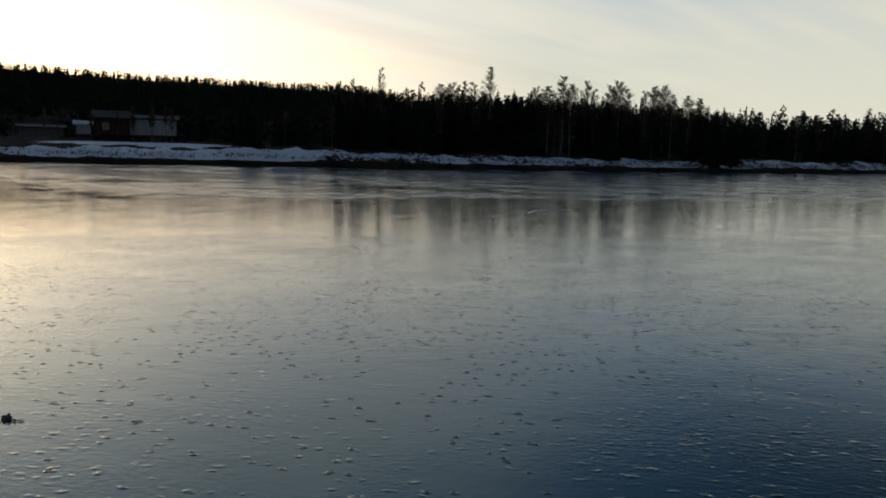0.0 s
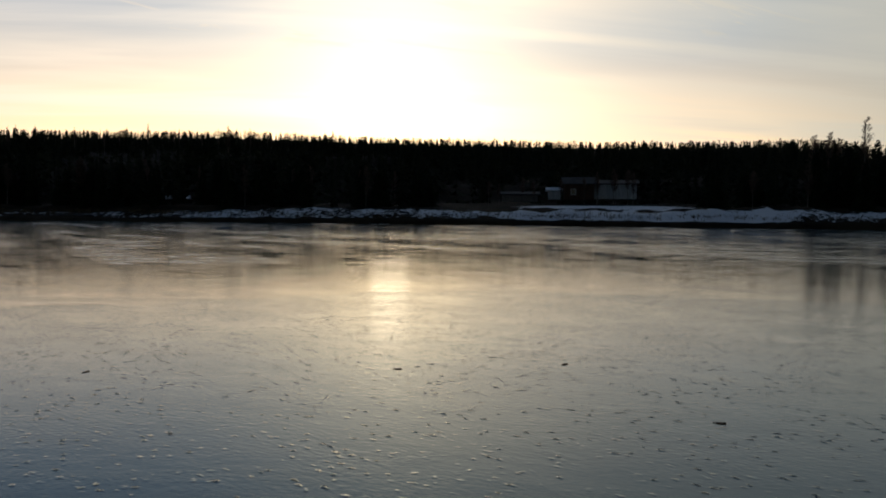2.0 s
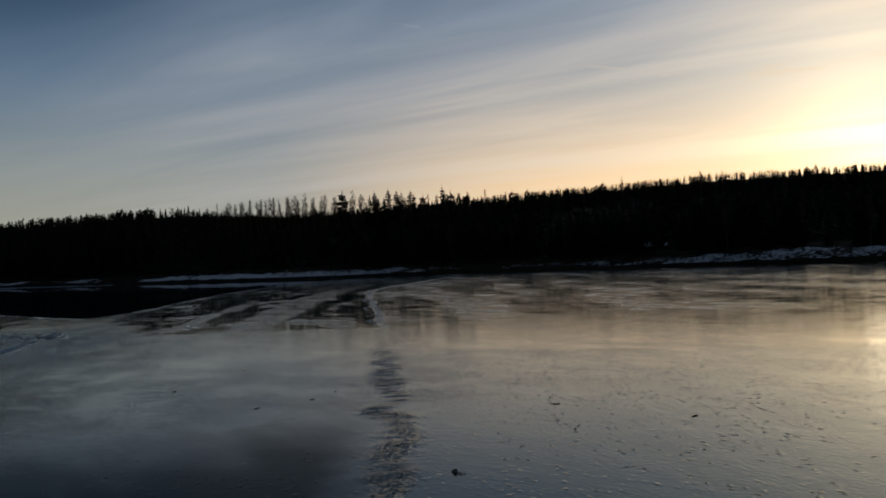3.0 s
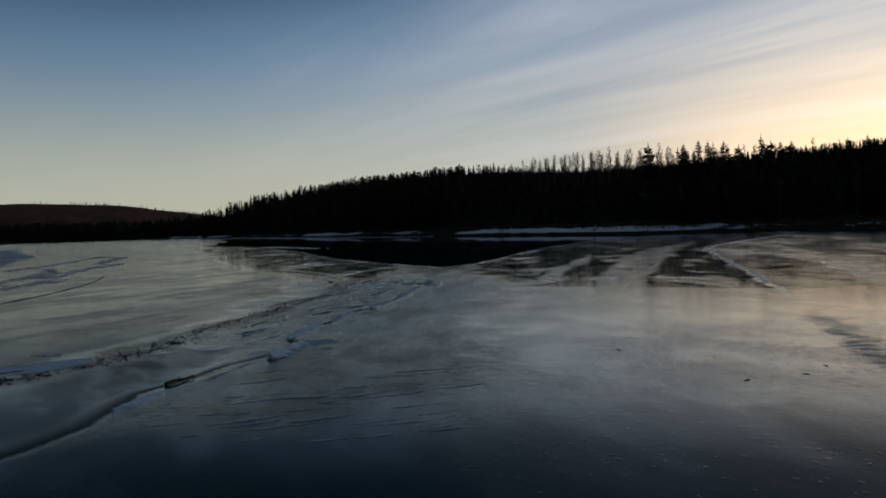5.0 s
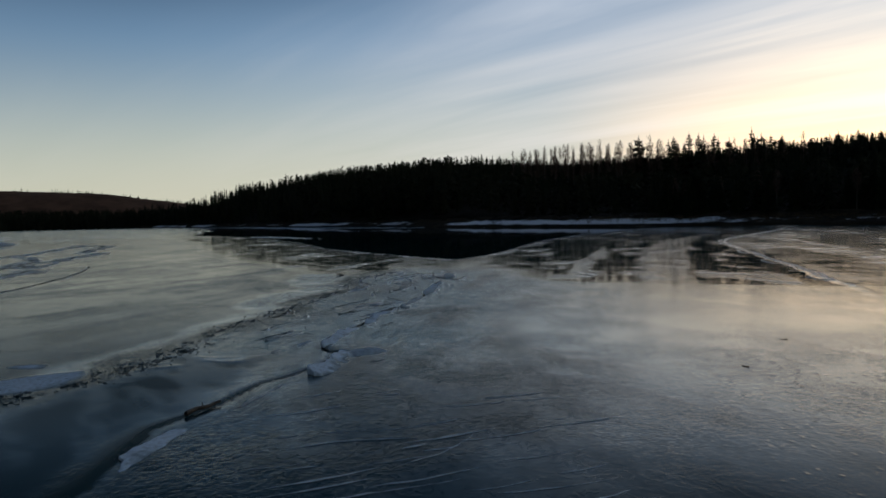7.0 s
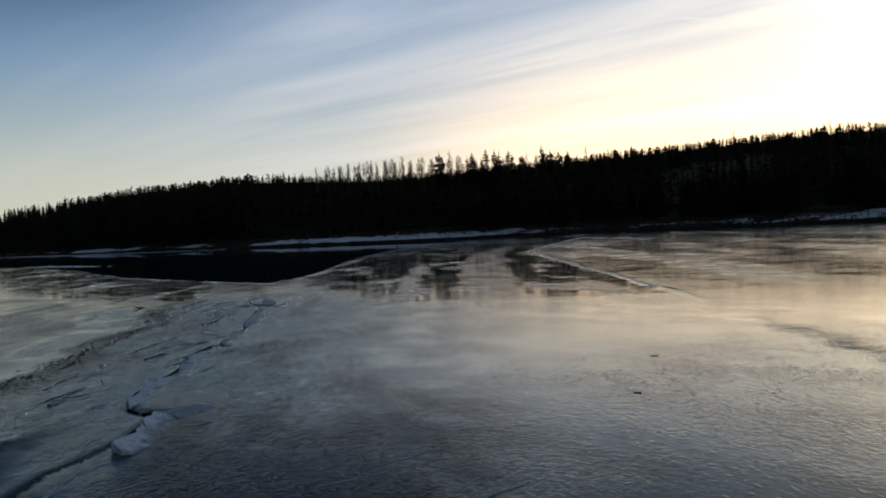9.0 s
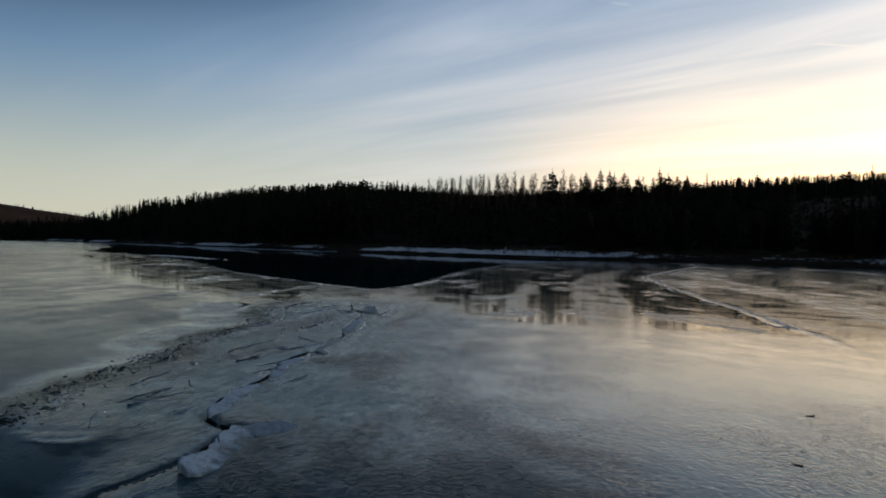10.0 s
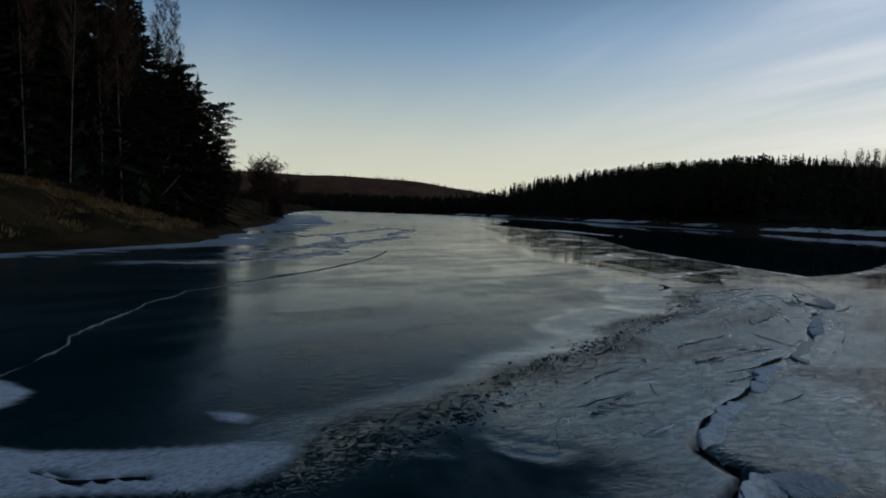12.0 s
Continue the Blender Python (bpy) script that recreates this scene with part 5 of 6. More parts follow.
FAR_PINES = [make_tree("pine", "pine_tree", "dark ragged pine on the far ridge", "pines on the far ridge", 9.0, 90 + k, BARK, PINE_NEEDLES,
                       lambda r, k=k: spruce_crown(9.0, 1.5 + 0.25 * k, 17, 8, 7, r, 0.12, 0.05, 0.5, 0.32), 0.13) for k in range(3)]
SLIM_BIRCHES = [make_tree("birch", "birch_tree", "slim bare birch on the far ridge", "birches on the far ridge", 10.0, 140 + k, BIRCH, TWIGS,
                          lambda r, k=k: birch_crown(10.0, 1.5 + 0.2 * k, 40, 8, 6, r, 0.30, 0.85), 0.06) for k in range(3)]
trng = random.Random(11)


def plant(model, base_height, x, y, z, height, wide=1.0):
    k = height / base_height
    ob = copy_thing(model, pose(x, y, z, 0, 0, trng.uniform(0, 360)))
    ob.scale = (k * wide, k * wide, k)
    return ob


def dist_of(x, y):
    return math.hypot(x + 6, y + 2)


def ground_at(x, y):
    d, far = inland(np.array([x]), np.array([y]))
    return float(land_z(np.array([x]), np.array([y]), d, far)[0]) - 0.15


# birches over the wood straight across: degrees to the left of +y, height of the top
RIDGE_BIRCHES = ((8.0, 9.3), (7.0, 9.6), (6.4, 8.9), (4.9, 11.1), (0.4, 9.3), (-0.4, 9.5), (-1.4, 9.8), (-2.0, 9.7), (-3.2, 11.4), (-6.7, 9.2), (-7.6, 9.3), (-8.7, 10.5), (-9.3, 9.5), (-10.4, 10.0), (-11.0, 9.1), (-12.2, 9.4), (-12.7, 9.9), (-13.3, 9.1), (-14.5, 8.9), (-15.2, 9.3), (-15.9, 9.4), (-16.5, 8.5), (-17.6, 8.3), (-18.4, 8.1), (-24.8, 6.3), (-25.9, 6.2), (-29.0, 7.0))
for az, top in RIDGE_BIRCHES:
    r_ = 86 + trng.uniform(-1.5, 1.5)
    while inland(np.array([-math.sin(radians(az)) * r_]), np.array([math.cos(radians(az)) * r_]))[0][0] < 8:
        r_ += 2
    x, y, top = -math.sin(radians(az)) * r_, math.cos(radians(az)) * r_, 1.64 + (top - 1.64) * r_ / 86
    z = ground_at(x, y)
    plant(trng.choice(BIRCHES), 10.0, x, y, z, top - z, trng.uniform(0.85, 1.15) * (0.6 if az > 4 else 1.0))
for x, y, top in ((-34.2, 88, 6.6), (-36.4, 88.2, 6.2), (-32.6, 88.5, 6.4), (-37.6, 87.0, 5.4), (-45.0, 85.0, 5.4), (-48.5, 82.5, 5.0), (-40.0, 85.5, 5.2),
                  (-33.4, 86.5, 5.9), (-35.6, 86.4, 5.6), (-31.4, 86.9, 6.1), (-43.0, 83.9, 4.9), (-46.8, 82.0, 4.6)):
    z = ground_at(x, y)
    plant(trng.choice(BIRCHES), 10.0, x, y, z, top - z, trng.uniform(0.75, 1.0))
for x, y, top in ((5.5, 81.8, 8.4), (7.3, 82.5, 8.4), (9.0, 81.5, 8.1), (17.5, 83.1, 7.7), (30.5, 86.9, 6.9), (33.9, 89.9, 7.1), (-132.9, 108.8, 17.9), (-127.5, 114.8, 18.7),
                  (-224.5, 59.9, 24.8), (-222.5, 66.3, 23.9), (-221.3, 69.7, 23.0), (-219.3, 75.3, 24.9), (-217.1, 80.9, 24.5), (-214.0, 87.9, 24.9),
                  (-212.9, 90.4, 23.9), (-210.9, 94.6, 23.3)):
    z = ground_at(x, y)
    if dist_of(x, y) < 110:
        plant(trng.choice(SPRUCES), 8.0, x, y, z, top - z, 1.15)
        continue
    for k in range(trng.choice((1, 2, 2, 3))):
        x2, y2 = x + trng.uniform(-3, 3), y + trng.uniform(-2.5, 2.5)
        z = ground_at(x2, y2)
        plant(trng.choice(FAR_PINES), 9.0, x2, y2, z, top - z - trng.uniform(0.0, 1.8), trng.uniform(1.0, 1.4))
for x, y, top in ((-231.6, 26.9, 22.1), (-230.7, 32.8, 22.9), (-229.5, 39.5, 23.3), (-228.7, 43.6, 22.6), (-227.5, 48.6, 24.3), (-226.3, 53.5, 23.2),
                  (-223.7, 62.3, 24.8), (-208.3, 99.7, 23.3), (-186.4, 133.9, 24.7), (-129.7, 112.4, 19.0), (-231, 30, 22.0), (-230, 36, 22.4), (-228, 46, 22.8), (-227, 51, 23.0),
                  (-225, 57, 22.5), (-216, 84, 22.8), (-205, 105, 22.2)):
    z = ground_at(x, y)
    plant(trng.choice(SLIM_BIRCHES), 10.0, x, y, z, top - z, 0.7)

for k in range(74):
    u = (k + trng.random()) / 74
    x, y = float(np.interp(u, [0, 0.5, 1], [-233.0, -227.0, -219.0])) + trng.uniform(-4, 4), 24.0 + 54.0 * u + trng.uniform(-1, 1)
    z = ground_at(x, y)
    plant(trng.choice(SLIM_BIRCHES), 10.0, x, y, z, 21.0 + 1.6 * math.sin(u * 2.6) + trng.uniform(-1.6, 1.0) - z, trng.uniform(0.5, 0.8))

for k in range(44):
    az = trng.uniform(38, 70)
    r_ = trng.uniform(205, 222)
    x, y = -6 - math.sin(radians(az)) * r_, -2 + math.cos(radians(az)) * r_
    z = ground_at(x, y)
    top = float(crest(x, y)[0]) + trng.uniform(0.6, 2.6)
    if top - z > 3.0:
        if k % 3:
            plant(trng.choice(SLIM_BIRCHES), 10.0, x, y, z, top - z, trng.uniform(0.7, 1.1))
        else:
            plant(trng.choice(FAR_PINES), 9.0, x, y, z, top - z, trng.uniform(1.0, 1.4))

# first rows of the far wood, tree by tree
seg = np.hypot(*np.diff(FAR_SHORE, axis=0).T)
run = np.r_[0, np.cumsum(seg)]
count = 0
while count < 170:
    s = trng.uniform(0, run[-1])
    x, y = float(np.interp(s, run, FAR_SHORE[:, 0])), float(np.interp(s, run, FAR_SHORE[:, 1]))
    x, y = x + trng.uniform(-6, 2), y + trng.uniform(5, 15)
    if not -115 < x < 70:
        continue
    if inland(np.array([x]), np.array([y]))[0][0] < 5.2:
        continue
    top, az, dist = crest(x, y)
    if 11.5 < az < 30.5:
        continue
    z = ground_at(x, y)
    h = min(trng.uniform(4.5, 9.5), float(top) - z - dist * (trng.uniform(0.002, 0.018) + (0.02 if az > 4 else trng.uniform(-0.006, 0.012))))
    if h < 2.5:
        continue
    if trng.random() < 0.22:
        plant(trng.choice(BIRCHES), 10.0, x, y, z, h, 0.8)
    else:
        plant(trng.choice(SPRUCES), 8.0, x, y, z, h, trng.uniform(0.7, 1.1))
    count += 1


# ---- the far woods, past counting ----
def far_woods(name, spots, models, mat, label):
    vs, fs, base = [], [], 0
    for x, y, z, h, wide, turn, which in spots:
        v, f = models[which]
        c, s = math.cos(turn), math.sin(turn)
        q = np.empty_like(v)
        q[:, 0] = x + (v[:, 0] * c - v[:, 1] * s) * h * wide
        q[:, 1] = y + (v[:, 0] * s + v[:, 1] * c) * h * wide
        q[:, 2] = z + v[:, 2] * h
        vs.append(q)
        fs.append(f + base)
        base += len(v)
    return tagged(new(name, mesh(name, np.concatenate(vs), np.concatenate(fs), mat)), label, "forest", kind="stuff")


def unit_spruce(seed, width, whorls, per):
    """A slim conifer one unit tall: whorls of ragged drooping boughs round a stem."""
    r = random.Random(seed)
    v, f = [(0.012, 0, -0.05), (-0.008, 0.01, -0.05), (-0.008, -0.01, -0.05), (0, 0, 1.0)], [(0, 1, 3), (1, 2, 3), (2, 0, 3)]
    for k in range(whorls):
        t = k / whorls
        z = 0.04 + 0.93 * t
        reach = width * (1 - t) ** 0.9 * r.uniform(0.75, 1.2) + 0.008
        for j in range(per):
            a = 2 * math.pi * (j + r.random() * 0.8) / per + k
            q = reach * r.uniform(0.6, 1.1)
            wd = max(q * 0.45, 0.012)
            c, n = math.cos(a), math.sin(a)
            b = len(v)
            v += [(0, 0, z + 0.075), (c * q - n * wd, n * q + c * wd, z - q * 0.1), (c * q * 1.15, n * q * 1.15, z - q * 0.3 + 0.01), (c * q * 0.8 + n * wd, n * q * 0.8 - c * wd, z)]
            f += [(b, b + 1, b + 2), (b, b + 2, b + 3)]
    return np.array(v, float), np.array(f, int)


def unit_round(seed, width, low, n, size):
    """A broad crown of ragged clumps on a stem, for pines and leafless trees far off."""
    r = np.random.RandomState(seed)
    v, f = [(0.012, 0, -0.05), (-0.008, 0.01, -0.05), (-0.008, -0.01, -0.05), (0, 0, 0.97)], [(0, 1, 3), (1, 2, 3), (2, 0, 3)]
    for _ in range(n):
        a, t = r.uniform(0, 6.3), r.uniform(low, 1.0)
        u = (t - low) / (1 - low)
        rad = width * math.sqrt(max(0.0, 1 - u ** 2.2)) * min(1.0, 0.35 + 2.5 * u) * r.uniform(0.1, 1.0)
        c = np.array((math.cos(a) * rad, math.sin(a) * rad, t * 0.97))
        k = len(v)
        for _ in range(3):
            v.append(tuple(c + r.normal(0, 1, 3) * np.array((1.0, 1.0, 0.9)) * size))
        f.append((k, k + 1, k + 2))
    return np.array(v, float), np.array(f, int)


UNITS = [unit_spruce(k, 0.14 + 0.025 * (k % 4), 12, 6) for k in range(6)] + [unit_round(50 + k, 0.12 + 0.03 * k, 0.12, 150, 0.028) for k in range(3)]
COARSE = [unit_spruce(k, 0.17 + 0.02 * (k % 4), 6, 4) for k in range(4)] + [unit_round(70 + k, 0.18, 0.15, 36, 0.06) for k in range(2)]
MODELS = UNITS + COARSE
wrng = np.random.RandomState(3)


def scatter(n, box, dmin, dmax, tall, skip=None, below=0.012):
    x = wrng.uniform(box[0], box[1], n)
    y = wrng.uniform(box[2], box[3], n)
    d, far = inland(x, y)
    top, az, dist = crest(x, y)
    z = land_z(x, y, d, far) - 0.2
    under = np.where((az > 4) & (az < 88), 0.022 * smooth01(d, 130, 60), 0.0) + np.where(wrng.rand(n) < 0.5, 0.012, 0.0) * wrng.rand(n)
    uneven = np.where(az < 3, 0.016 * wrng.rand(n) - 0.010 * (wrng.rand(n) < 0.08), 0.0)
    h = np.minimum(wrng.uniform(tall[0], tall[1], n), top - z - dist * (under + uneven + np.abs(wrng.normal(0, below, n)) - np.where(az > 4, np.interp(az, [58, 66, 71, 83, 84.5], [0.0070, 0.0055, 0.0015, 0.0015, 0.0065]), 0.004)))
    keep = (d > dmin) & (d < dmax) & far & (h > 2.0)
    if skip is not None:
        keep &= ~skip(x, y, az, d)
    fine = (top - z - h < 0.016 * dist) | (d < 14)
    return [(x[i], y[i], z[i], h[i], wrng.uniform(0.8, 1.25), wrng.uniform(0, 6.3), (6 + wrng.randint(3) if wrng.rand() < (0.6 if az[i] < 4 else 0.12) else wrng.randint(6)) if fine[i] else len(UNITS) + wrng.randint(len(COARSE)))
            for i in np.where(keep)[0]]


def clearing(x, y, az, d):
    return (az > 11) & (az < 31) & (d < 36)


spots = scatter(5200, (-260, 130, -30, 190), 7, 40, (5, 11), clearing, 0.003)
spots += scatter(11000, (-420, 120, -110, 360), 36, 280, (9, 14), None, 0.003)
spots += scatter(2600, (-520, -180, -190, 60), 5, 120, (8, 13), None, 0.003)
far_woods("far_woods", spots, MODELS, FAR_WOOD, "dense dark conifer wood covering the far hillside")
spots = []
for k in range(1300):
    az = radians(wrng.uniform(103, 127))
    r = wrng.uniform(460, 620)
    x, y = -11 - math.sin(az) * r, -5 + math.cos(az) * r
    spots.append((x, y, 0.0, wrng.uniform(8, 11) * r / 460, wrng.uniform(0.9, 1.4), wrng.uniform(0, 6.3), wrng.randint(len(UNITS))))
for k in range(130):
    a_deg = trng.uniform(106.5, 127)
    az, r = radians(a_deg), 1300 + 500 * 0.70
    x, y = -11 - math.sin(az) * r, -5 + math.cos(az) * r
    if vnoise(np.array([a_deg * 0.9]), np.array([0.0]))[0] < 0.42:
        continue
    spots.append((x, y, float(np.interp(a_deg, [104, 107, 112.5, 116.8, 121, 126, 142], [32, 44, 66, 72, 71, 74, 70])) - 1.5, trng.uniform(4, 8), 1.5, trng.uniform(0, 6.3), trng.randrange(6)))
far_woods("river_end_woods", spots, MODELS, FAR_WOOD, "low dark wood across the end of the river")

# ---- the near bank's wood ----
seg = np.hypot(*np.diff(NEAR_SHORE, axis=0).T)
run = np.r_[0, np.cumsum(seg)]
def near_ground(x, y):
    d = float(inland(np.array([x]), np.array([y]))[0][0])
    return float(np.interp(d, [0, 1.5, 3.5, 5.5, 7.5, 9, 60], [0, 0.2, 0.6, 1.3, 2.0, 2.25, 3.5])) - 0.1, d


count = 0
while count < 120:
    x = trng.uniform(-49, 6)
    y = trng.uniform(-56, -28)
    z, d = near_ground(x, y)
    az = math.degrees(math.atan2(-(x + 10.9), y + 5.4))
    dist = math.hypot(x + 10.9, y + 5.4)
    if d < 6.0 + 3 * (x > -38) or d > 40 or az < 128.5:
        continue
    top = 1.6 + dist * np.tan(np.radians(np.interp(az, [128, 129.5, 131, 134, 140], [7.5, 11.5, 14, 17, 19])))
    h = min(trng.uniform(13, 18), top - z)
    kind = trng.random()
    if kind < 0.36:
        plant(trng.choice(TALL_PINES), 15.0, x, y, z, h, 1.0)
    elif kind < 0.80:
        plant(trng.choice(TALL_SPRUCES), 15.0, x, y, z, h, 1.0)
    else:
        plant(trng.choice(TALL_BIRCHES), 15.0, x, y, z, h, 0.9)
    count += 1
count = 0
while count < 34:
    x, y = trng.uniform(-66, -36), trng.uniform(-66, -37)
    z, d = near_ground(x, y)
    az = math.degrees(math.atan2(-(x + 10.9), y + 5.4))
    dist = math.hypot(x + 10.9, y + 5.4)
    if not 11 < d < 34 or az < 129.5 or az > 143:
        continue
    top = 1.6 + dist * np.tan(np.radians(np.interp(az, [128, 129.5, 131, 134, 140], [7.0, 10.5, 13, 15, 17])))
    plant(trng.choice(TALL_SPRUCES), 15.0, x, y, z, min(trng.uniform(11, 15), top - z), 1.5)
    count += 1
for az, r, h in ((136.9, 37.5, 12.5), (136.1, 40.5, 11.0), (134.8, 39.0, 12.0), (133.6, 39.5, 13.0), (135.3, 41.5, 12.0), (139.5, 37.0, 12.0), (131.2, 49.0, 14.5), (130.4, 51.0, 13.5)):
    x, y = -10.9 - math.sin(radians(az)) * r, -5.4 + math.cos(radians(az)) * r
    plant(TALL_BIRCHES[trng.random() < 0.5], 15.0, x, y, near_ground(x, y)[0], h, 0.6)
for x, y, h, wide in ((-56.0, -42.5, 8.2, 1.5), (-54.0, -41.2, 7.6, 1.5), (-58.0, -44.5, 8.8, 1.5), (-52.5, -40.4, 7.6, 1.5), (-60.0, -47.5, 9.4, 1.5), (-57.0, -46.0, 10.0, 1.5), (-51.0, -39.6, 8.4, 1.5),
                      (-49.0, -34.2, 5.4, 1.5), (-48.0, -34.0, 7.4, 1.4), (-46.4, -33.9, 8.6, 1.35), (-45.0, -34.0, 9.6, 1.3), (-47.6, -36.5, 9.0, 1.3), (-43.5, -34.2, 9.8, 1.15), (-42.0, -34.0, 10.8, 1.1), (-40.4, -33.8, 11.5, 1.1),
                      (-38.6, -34.0, 12.5, 1.0), (-37.0, -34.6, 13.2, 1.0)):
    plant(trng.choice(TALL_PINES + TALL_SPRUCES), 15.0, x, y, near_ground(x, y)[0], h, wide)
for ob in SPRUCES + FAR_PINES + SLIM_BIRCHES + BIRCHES + TALL_PINES + TALL_SPRUCES + TALL_BIRCHES:
    for child in list(ob.children):
        bpy.data.objects.remove(child)
    bpy.data.objects.remove(ob)


def bush(at, height, width, seed, label):
    rng_ = random.Random(seed)
    base = thing("bush", label, "bush", at, 0, "bushes on the near bank")
    for k in range(11):
        v, f = [], []
        a = rng_.uniform(0, 6.3)
        p = np.array((0.15 * math.cos(a), 0.15 * math.sin(a), -0.1))
        q = p + np.array((math.cos(a) * width * 0.3, math.sin(a) * width * 0.3, height * rng_.uniform(0.6, 0.85)))
        limb(v, f, p, q, 0.06, 0.025, 5)
        for j in range(24):
            u = rng_.uniform(0.3, 1)
            p2 = p + (q - p) * u
            b = rng_.uniform(0, 6.3)
            l2 = width * rng_.uniform(0.15, 0.32)
            q2 = p2 + np.array((math.cos(b) * l2, math.sin(b) * l2, l2 * rng_.uniform(0.3, 1.2)))
            limb(v, f, p2, q2, 0.03, 0.018, 3)
            for i in range(12):
                p3 = p2 + (q2 - p2) * rng_.uniform(0.2, 1)
                c = rng_.uniform(0, 6.3)
                l3 = l2 * rng_.uniform(0.3, 0.7)
                limb(v, f, p3, p3 + np.array((math.cos(c) * l3, math.sin(c) * l3, l3 * rng_.uniform(0, 0.9))), 0.02, 0.012, 3)
        part("stem", mesh("stem", v, f, TWIGS), base)
    return base


bush((-81.5, -52.8, 0.8), 6.6, 4.4, 1, "round leafless bush on the grassy bank")
bush((-79.3, -55.9, 1.2), 4.6, 2.4, 2, "small leafless bush by the river bank")
bush((-92.0, -57.0, 0.8), 4.6, 3.6, 3, "leafless bush beside a dark conifer")
v, f = spruce_crown(4.6, 1.5, 16, 8, 6, random.Random(4), 0.02)
base = thing("spruce_tree", "low dark conifer on the grassy bank", "tree", (-93.0, -59.0, 0.4), 0)
part("trunk", trunk_mesh(4.4, 0.09, BARK, 0.0, random.Random(2)), base)
part("crown", mesh("crown", v, f, NEEDLES), base)


def fallen_tree(at, length, turn, lean, seed, label):
    """A fallen birch stem with broken stubs of branches."""
    base = thing("fallen_tree", label, "fallen tree", at, turn, "fallen trees on the near bank")
    rng_ = random.Random(seed)
    v, f = [], []
    p = np.zeros(3)
    for k in range(6):
        q = p + np.array((length / 6 * math.cos(lean), rng_.uniform(-0.05, 0.05), length / 6 * math.sin(lean)))
        limb(v, f, p, q, 0.05 * (1 - k * 0.13), 0.05 * (0.87 - k * 0.13), 7)
        p = q
    part("stem", mesh("stem", v, f, BIRCH, True), base)
    for k in range(3):
        v, f = [], []
        u = rng_.uniform(0.4, 0.95)
        p = np.array((length * u * math.cos(lean), 0, length * u * math.sin(lean)))
        limb(v, f, p, p + np.array((0.3, rng_.uniform(-0.25, 0.25), rng_.uniform(0.0, 0.25))), 0.016, 0.006, 5)
        part("branch", mesh("branch", v, f, BIRCH), base)
    return base


def on_bank(x, y, up_):
    return (x, y, near_ground(x, y)[0] + up_)


fallen_tree(on_bank(-42.0, -33.9, 0.1), 3.4, 133, radians(64), 1, "pale birch stem leaning out of the bank")
fallen_tree(on_bank(-42.2, -33.6, 0.1), 2.6, 133, radians(52), 2, "thin birch stem leaning on another")
fallen_tree(on_bank(-44.2, -34.2, 0.7), 4.3, 60, radians(-20), 3, "fallen birch stem lying down the bank")
fallen_tree(on_bank(-45.6, -34.6, 0.5), 3.4, 66, radians(-20), 4, "thin fallen stem lying down the bank")


# ---- dead grass on the banks ----
def tufts(name, shore, side, lo, hi, dlo, dhi, n, height, mat, profile, label, seed, blades=7):
    r = np.random.RandomState(seed)
    s_ = np.r_[0, np.cumsum(np.hypot(*np.diff(shore, axis=0).T))]
    vs, fs = [], []
    while n > 0:
        s = r.uniform(0, s_[-1])
        x, y = np.interp(s, s_, shore[:, 0]), np.interp(s, s_, shore[:, 1])
        if not lo < x < hi:
            continue
        n -= 1
        x2, y2 = np.interp(s + 0.5, s_, shore[:, 0]), np.interp(s + 0.5, s_, shore[:, 1])
        t = np.array((x2 - x, y2 - y)) / (np.hypot(x2 - x, y2 - y) + 1e-9)
        d = r.uniform(dlo, dhi)
        cx, cy = x - t[1] * side * d, y + t[0] * side * d
        cz = np.interp(d, *zip(*profile))
        for b in range(blades):
            a, ln = r.uniform(0, 6.3), height * r.uniform(0.5, 1.2)
            o = np.array((cx + r.normal(0, 0.12), cy + r.normal(0, 0.12), cz - 0.05))
            tip = o + np.array((math.cos(a) * ln * 0.6, math.sin(a) * ln * 0.6, ln * r.uniform(0.4, 1.0)))
            mid = (o + tip) / 2 + np.array((0, 0, ln * 0.18))
            g = np.array((-math.sin(a), math.cos(a), 0)) * 0.018
            k = len(vs)
            vs += [o - g, o + g, mid + g * 0.8, mid - g * 0.8, tip]
            fs += [(k, k + 1, k + 2, k + 3), (k + 3, k + 2, k + 4)]
    return tagged(new(name, mesh(name, vs, fs, mat)), label, "grass", kind="stuff")


tufts("bank_grass", NEAR_SHORE, 1, -95, 0, 2.0, 9.0, 18000, 0.36, STRAW, [(0, 0), (1.5, 0.2), (3.5, 0.65), (5.5, 1.4), (7.5, 2.1), (9, 2.3)],
      "long dead straw-coloured grass on the bank", 1)
tufts("shore_grass", FAR_SHORE, -1, -120, 75, 0.4, 5.0, 2600, 0.35, REED, [(0, 0.1), (0.5, 0.55), (0.9, 0.75), (2.5, 0.95), (5, 1.15)],
      "dry brown grass sticking out of the snow", 2, 5)


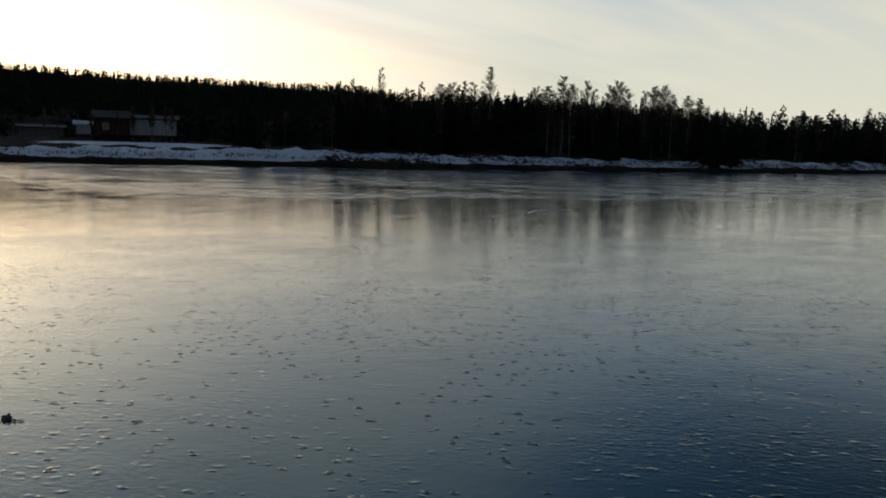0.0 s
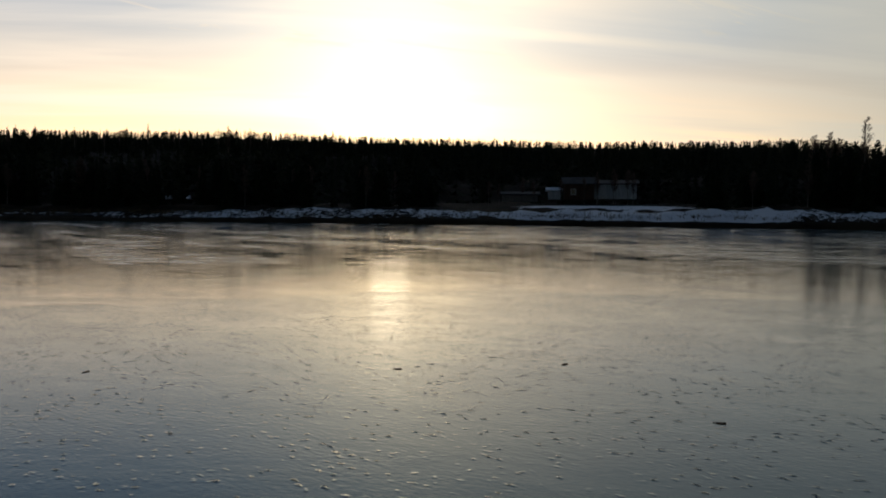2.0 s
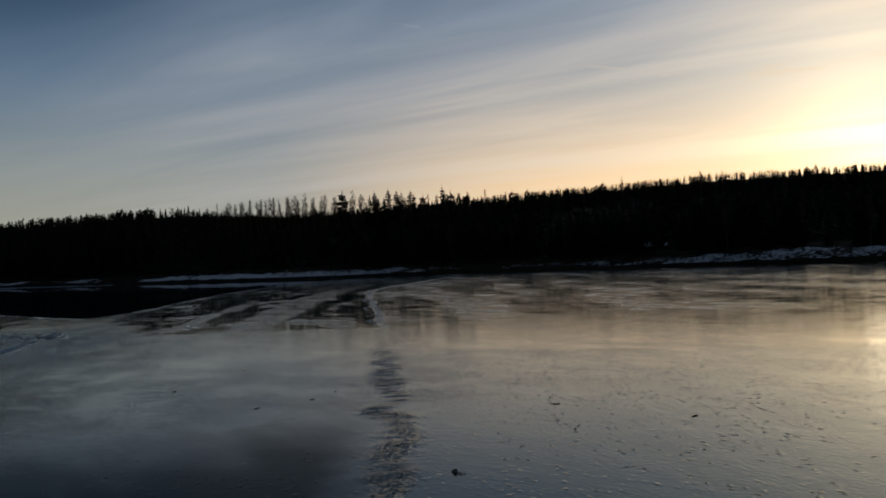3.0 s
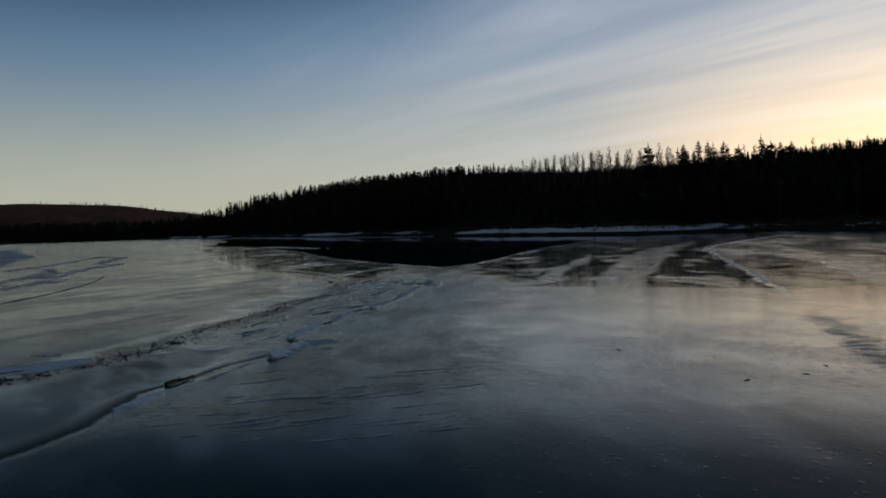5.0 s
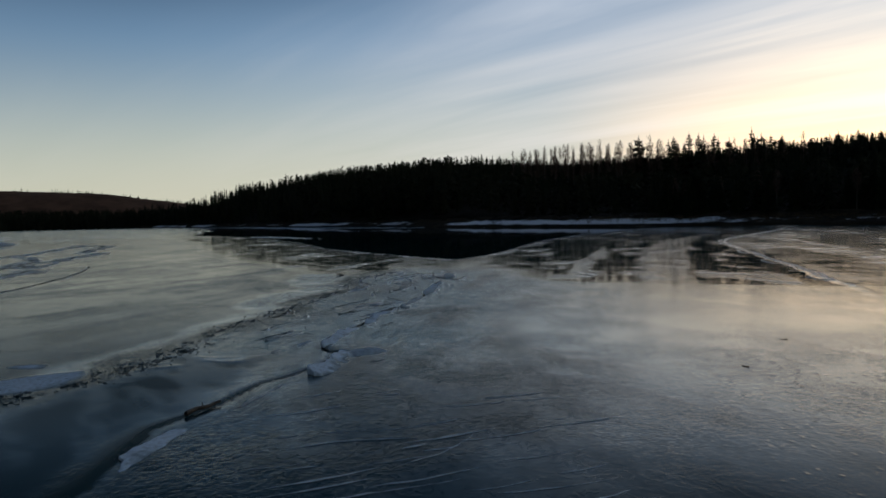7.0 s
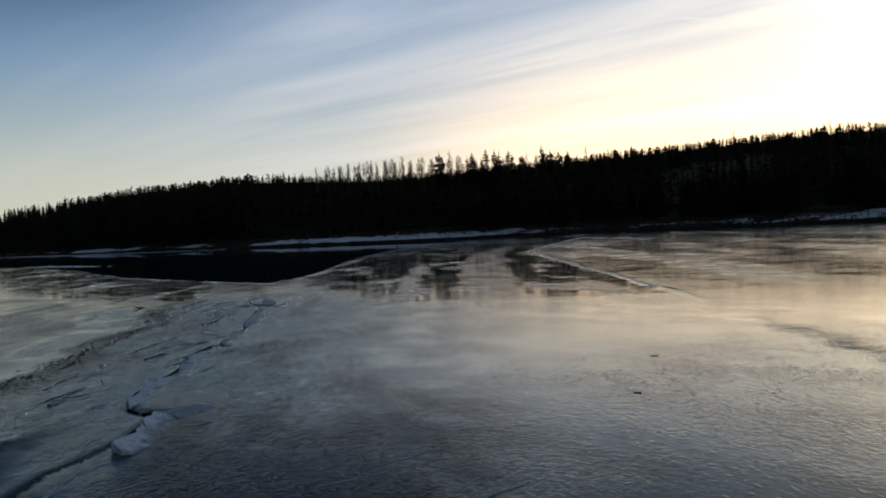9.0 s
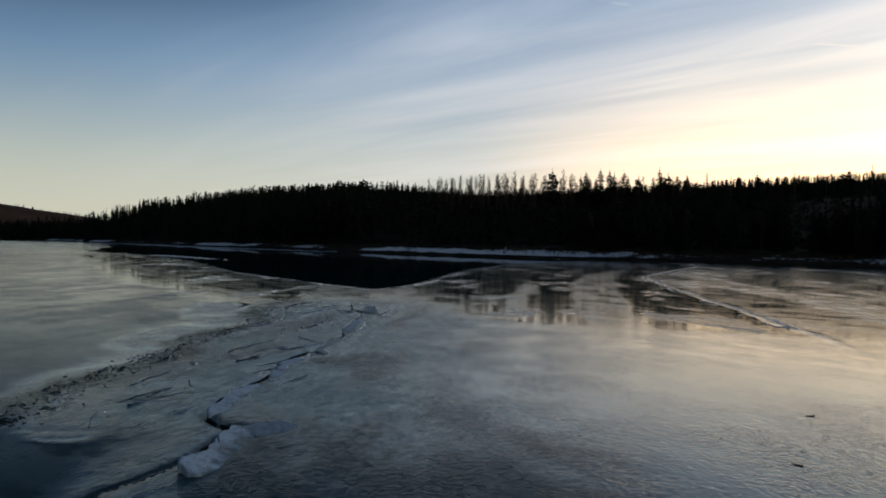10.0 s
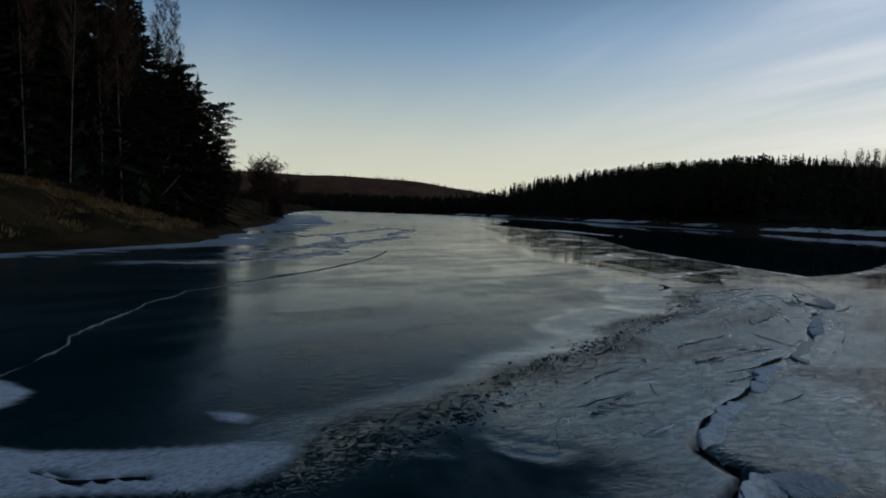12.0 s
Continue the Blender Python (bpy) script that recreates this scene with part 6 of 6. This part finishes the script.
# ---- the houses across the river ----
def house(name, label, at, turn, size, wall_mat, roof_mat, roof_rise, windows, snow_roof=False, door=None):
    """A small timber house: four board walls, two roof slopes, windows with frames."""
    lx, ly, lz = size
    base = thing(name, label, "house", at, turn)
    t = 0.15
    for nm, sz, c in (("wall", (lx, t, lz), (0, -ly / 2, lz / 2)), ("wall", (lx, t, lz), (0, ly / 2, lz / 2)),
                      ("wall", (t, ly - t, lz), (-lx / 2 + t / 2, 0, lz / 2)), ("wall", (t, ly - t, lz), (lx / 2 - t / 2, 0, lz / 2))):
        part(nm, box_mesh(nm, sz, wall_mat, c), base)
    over = 0.35
    half = math.hypot(ly / 2 + over, roof_rise)
    ang = math.atan2(roof_rise, ly / 2 + over)
    for s in (-1, 1):
        me_ = box_mesh("roof_slope", (lx + 2 * over, half, 0.14), SNOW if snow_roof else roof_mat, (0, 0, 0), 0.02)
        me_.transform(Matrix.Translation((0, s * (ly / 2 + over) / 2, lz + roof_rise / 2)) @ Matrix.Rotation(-s * ang, 4, "X"))
        part("roof_slope", me_, base, "snow-covered roof slope" if snow_roof else "")
    for gx_ in (-lx / 2 + t / 2, lx / 2 - t / 2):
        v = [(gx_ - t / 2, -ly / 2, lz), (gx_ - t / 2, ly / 2, lz), (gx_ - t / 2, 0, lz + roof_rise * 0.92),
             (gx_ + t / 2, -ly / 2, lz), (gx_ + t / 2, ly / 2, lz), (gx_ + t / 2, 0, lz + roof_rise * 0.92)]
        part("gable", mesh("gable", v, [(0, 1, 2), (3, 5, 4), (0, 3, 4, 1), (1, 4, 5, 2), (2, 5, 3, 0)], wall_mat), base)
    for wx_, wz, ww, wh in windows:
        win = part("window", box_mesh("window", (ww, 0.04, wh), GLASS, (wx_, -ly / 2 - t / 2 - 0.02, wz), 0), base, "dark window pane")
        for sx, sz_, dx, dz in ((ww + 0.16, 0.08, 0, wh / 2 + 0.04), (ww + 0.16, 0.08, 0, -wh / 2 - 0.04), (0.08, wh, ww / 2 + 0.04, 0), (0.08, wh, -ww / 2 - 0.04, 0)):
            part("window_frame", box_mesh("window_frame", (sx, 0.07, sz_), WHITE_WALL, (wx_ + dx, -ly / 2 - t / 2 - 0.03, wz + dz), 0.01), win)
    if door:
        part("door", box_mesh("door", (door[1], 0.06, 2.0), GREY_WALL, (door[0], -ly / 2 - t / 2 - 0.02, 1.0), 0.01), base)
    return base


house("cabin", "dark brown timber cabin on a snowy rise", (-39.4, 89.6, 2.7), 24, (3.7, 4.2, 1.9), BROWN_WALL, ROOF, 0.9,
      ((-0.7, 0.95, 0.5, 0.6),))
house("barn", "white-boarded outbuilding beside the cabin", (-35.4, 91.8, 2.8), 21, (5.2, 3.6, 1.85), WHITE_WALL, ROOF, 0.5, ())
house("shed", "small white shed with a snowy roof", (-42.0, 87.9, 2.7), 26, (1.5, 1.4, 1.1), WHITE_WALL, ROOF, 0.4, (), True)
house("woodshed", "low weathered woodshed by the meadow", (-46.0, 86.2, 2.4), 29, (4.4, 2.4, 0.9), GREY_WALL, ROOF, 0.35, ())
house("cabin", "small cabin half hidden in the wood, snowy roof", (-97.5, 74.0, 1.7), 48, (2.8, 2.4, 1.0), BROWN_WALL, ROOF, 0.45, ((0, 0.6, 0.5, 0.4),), True)
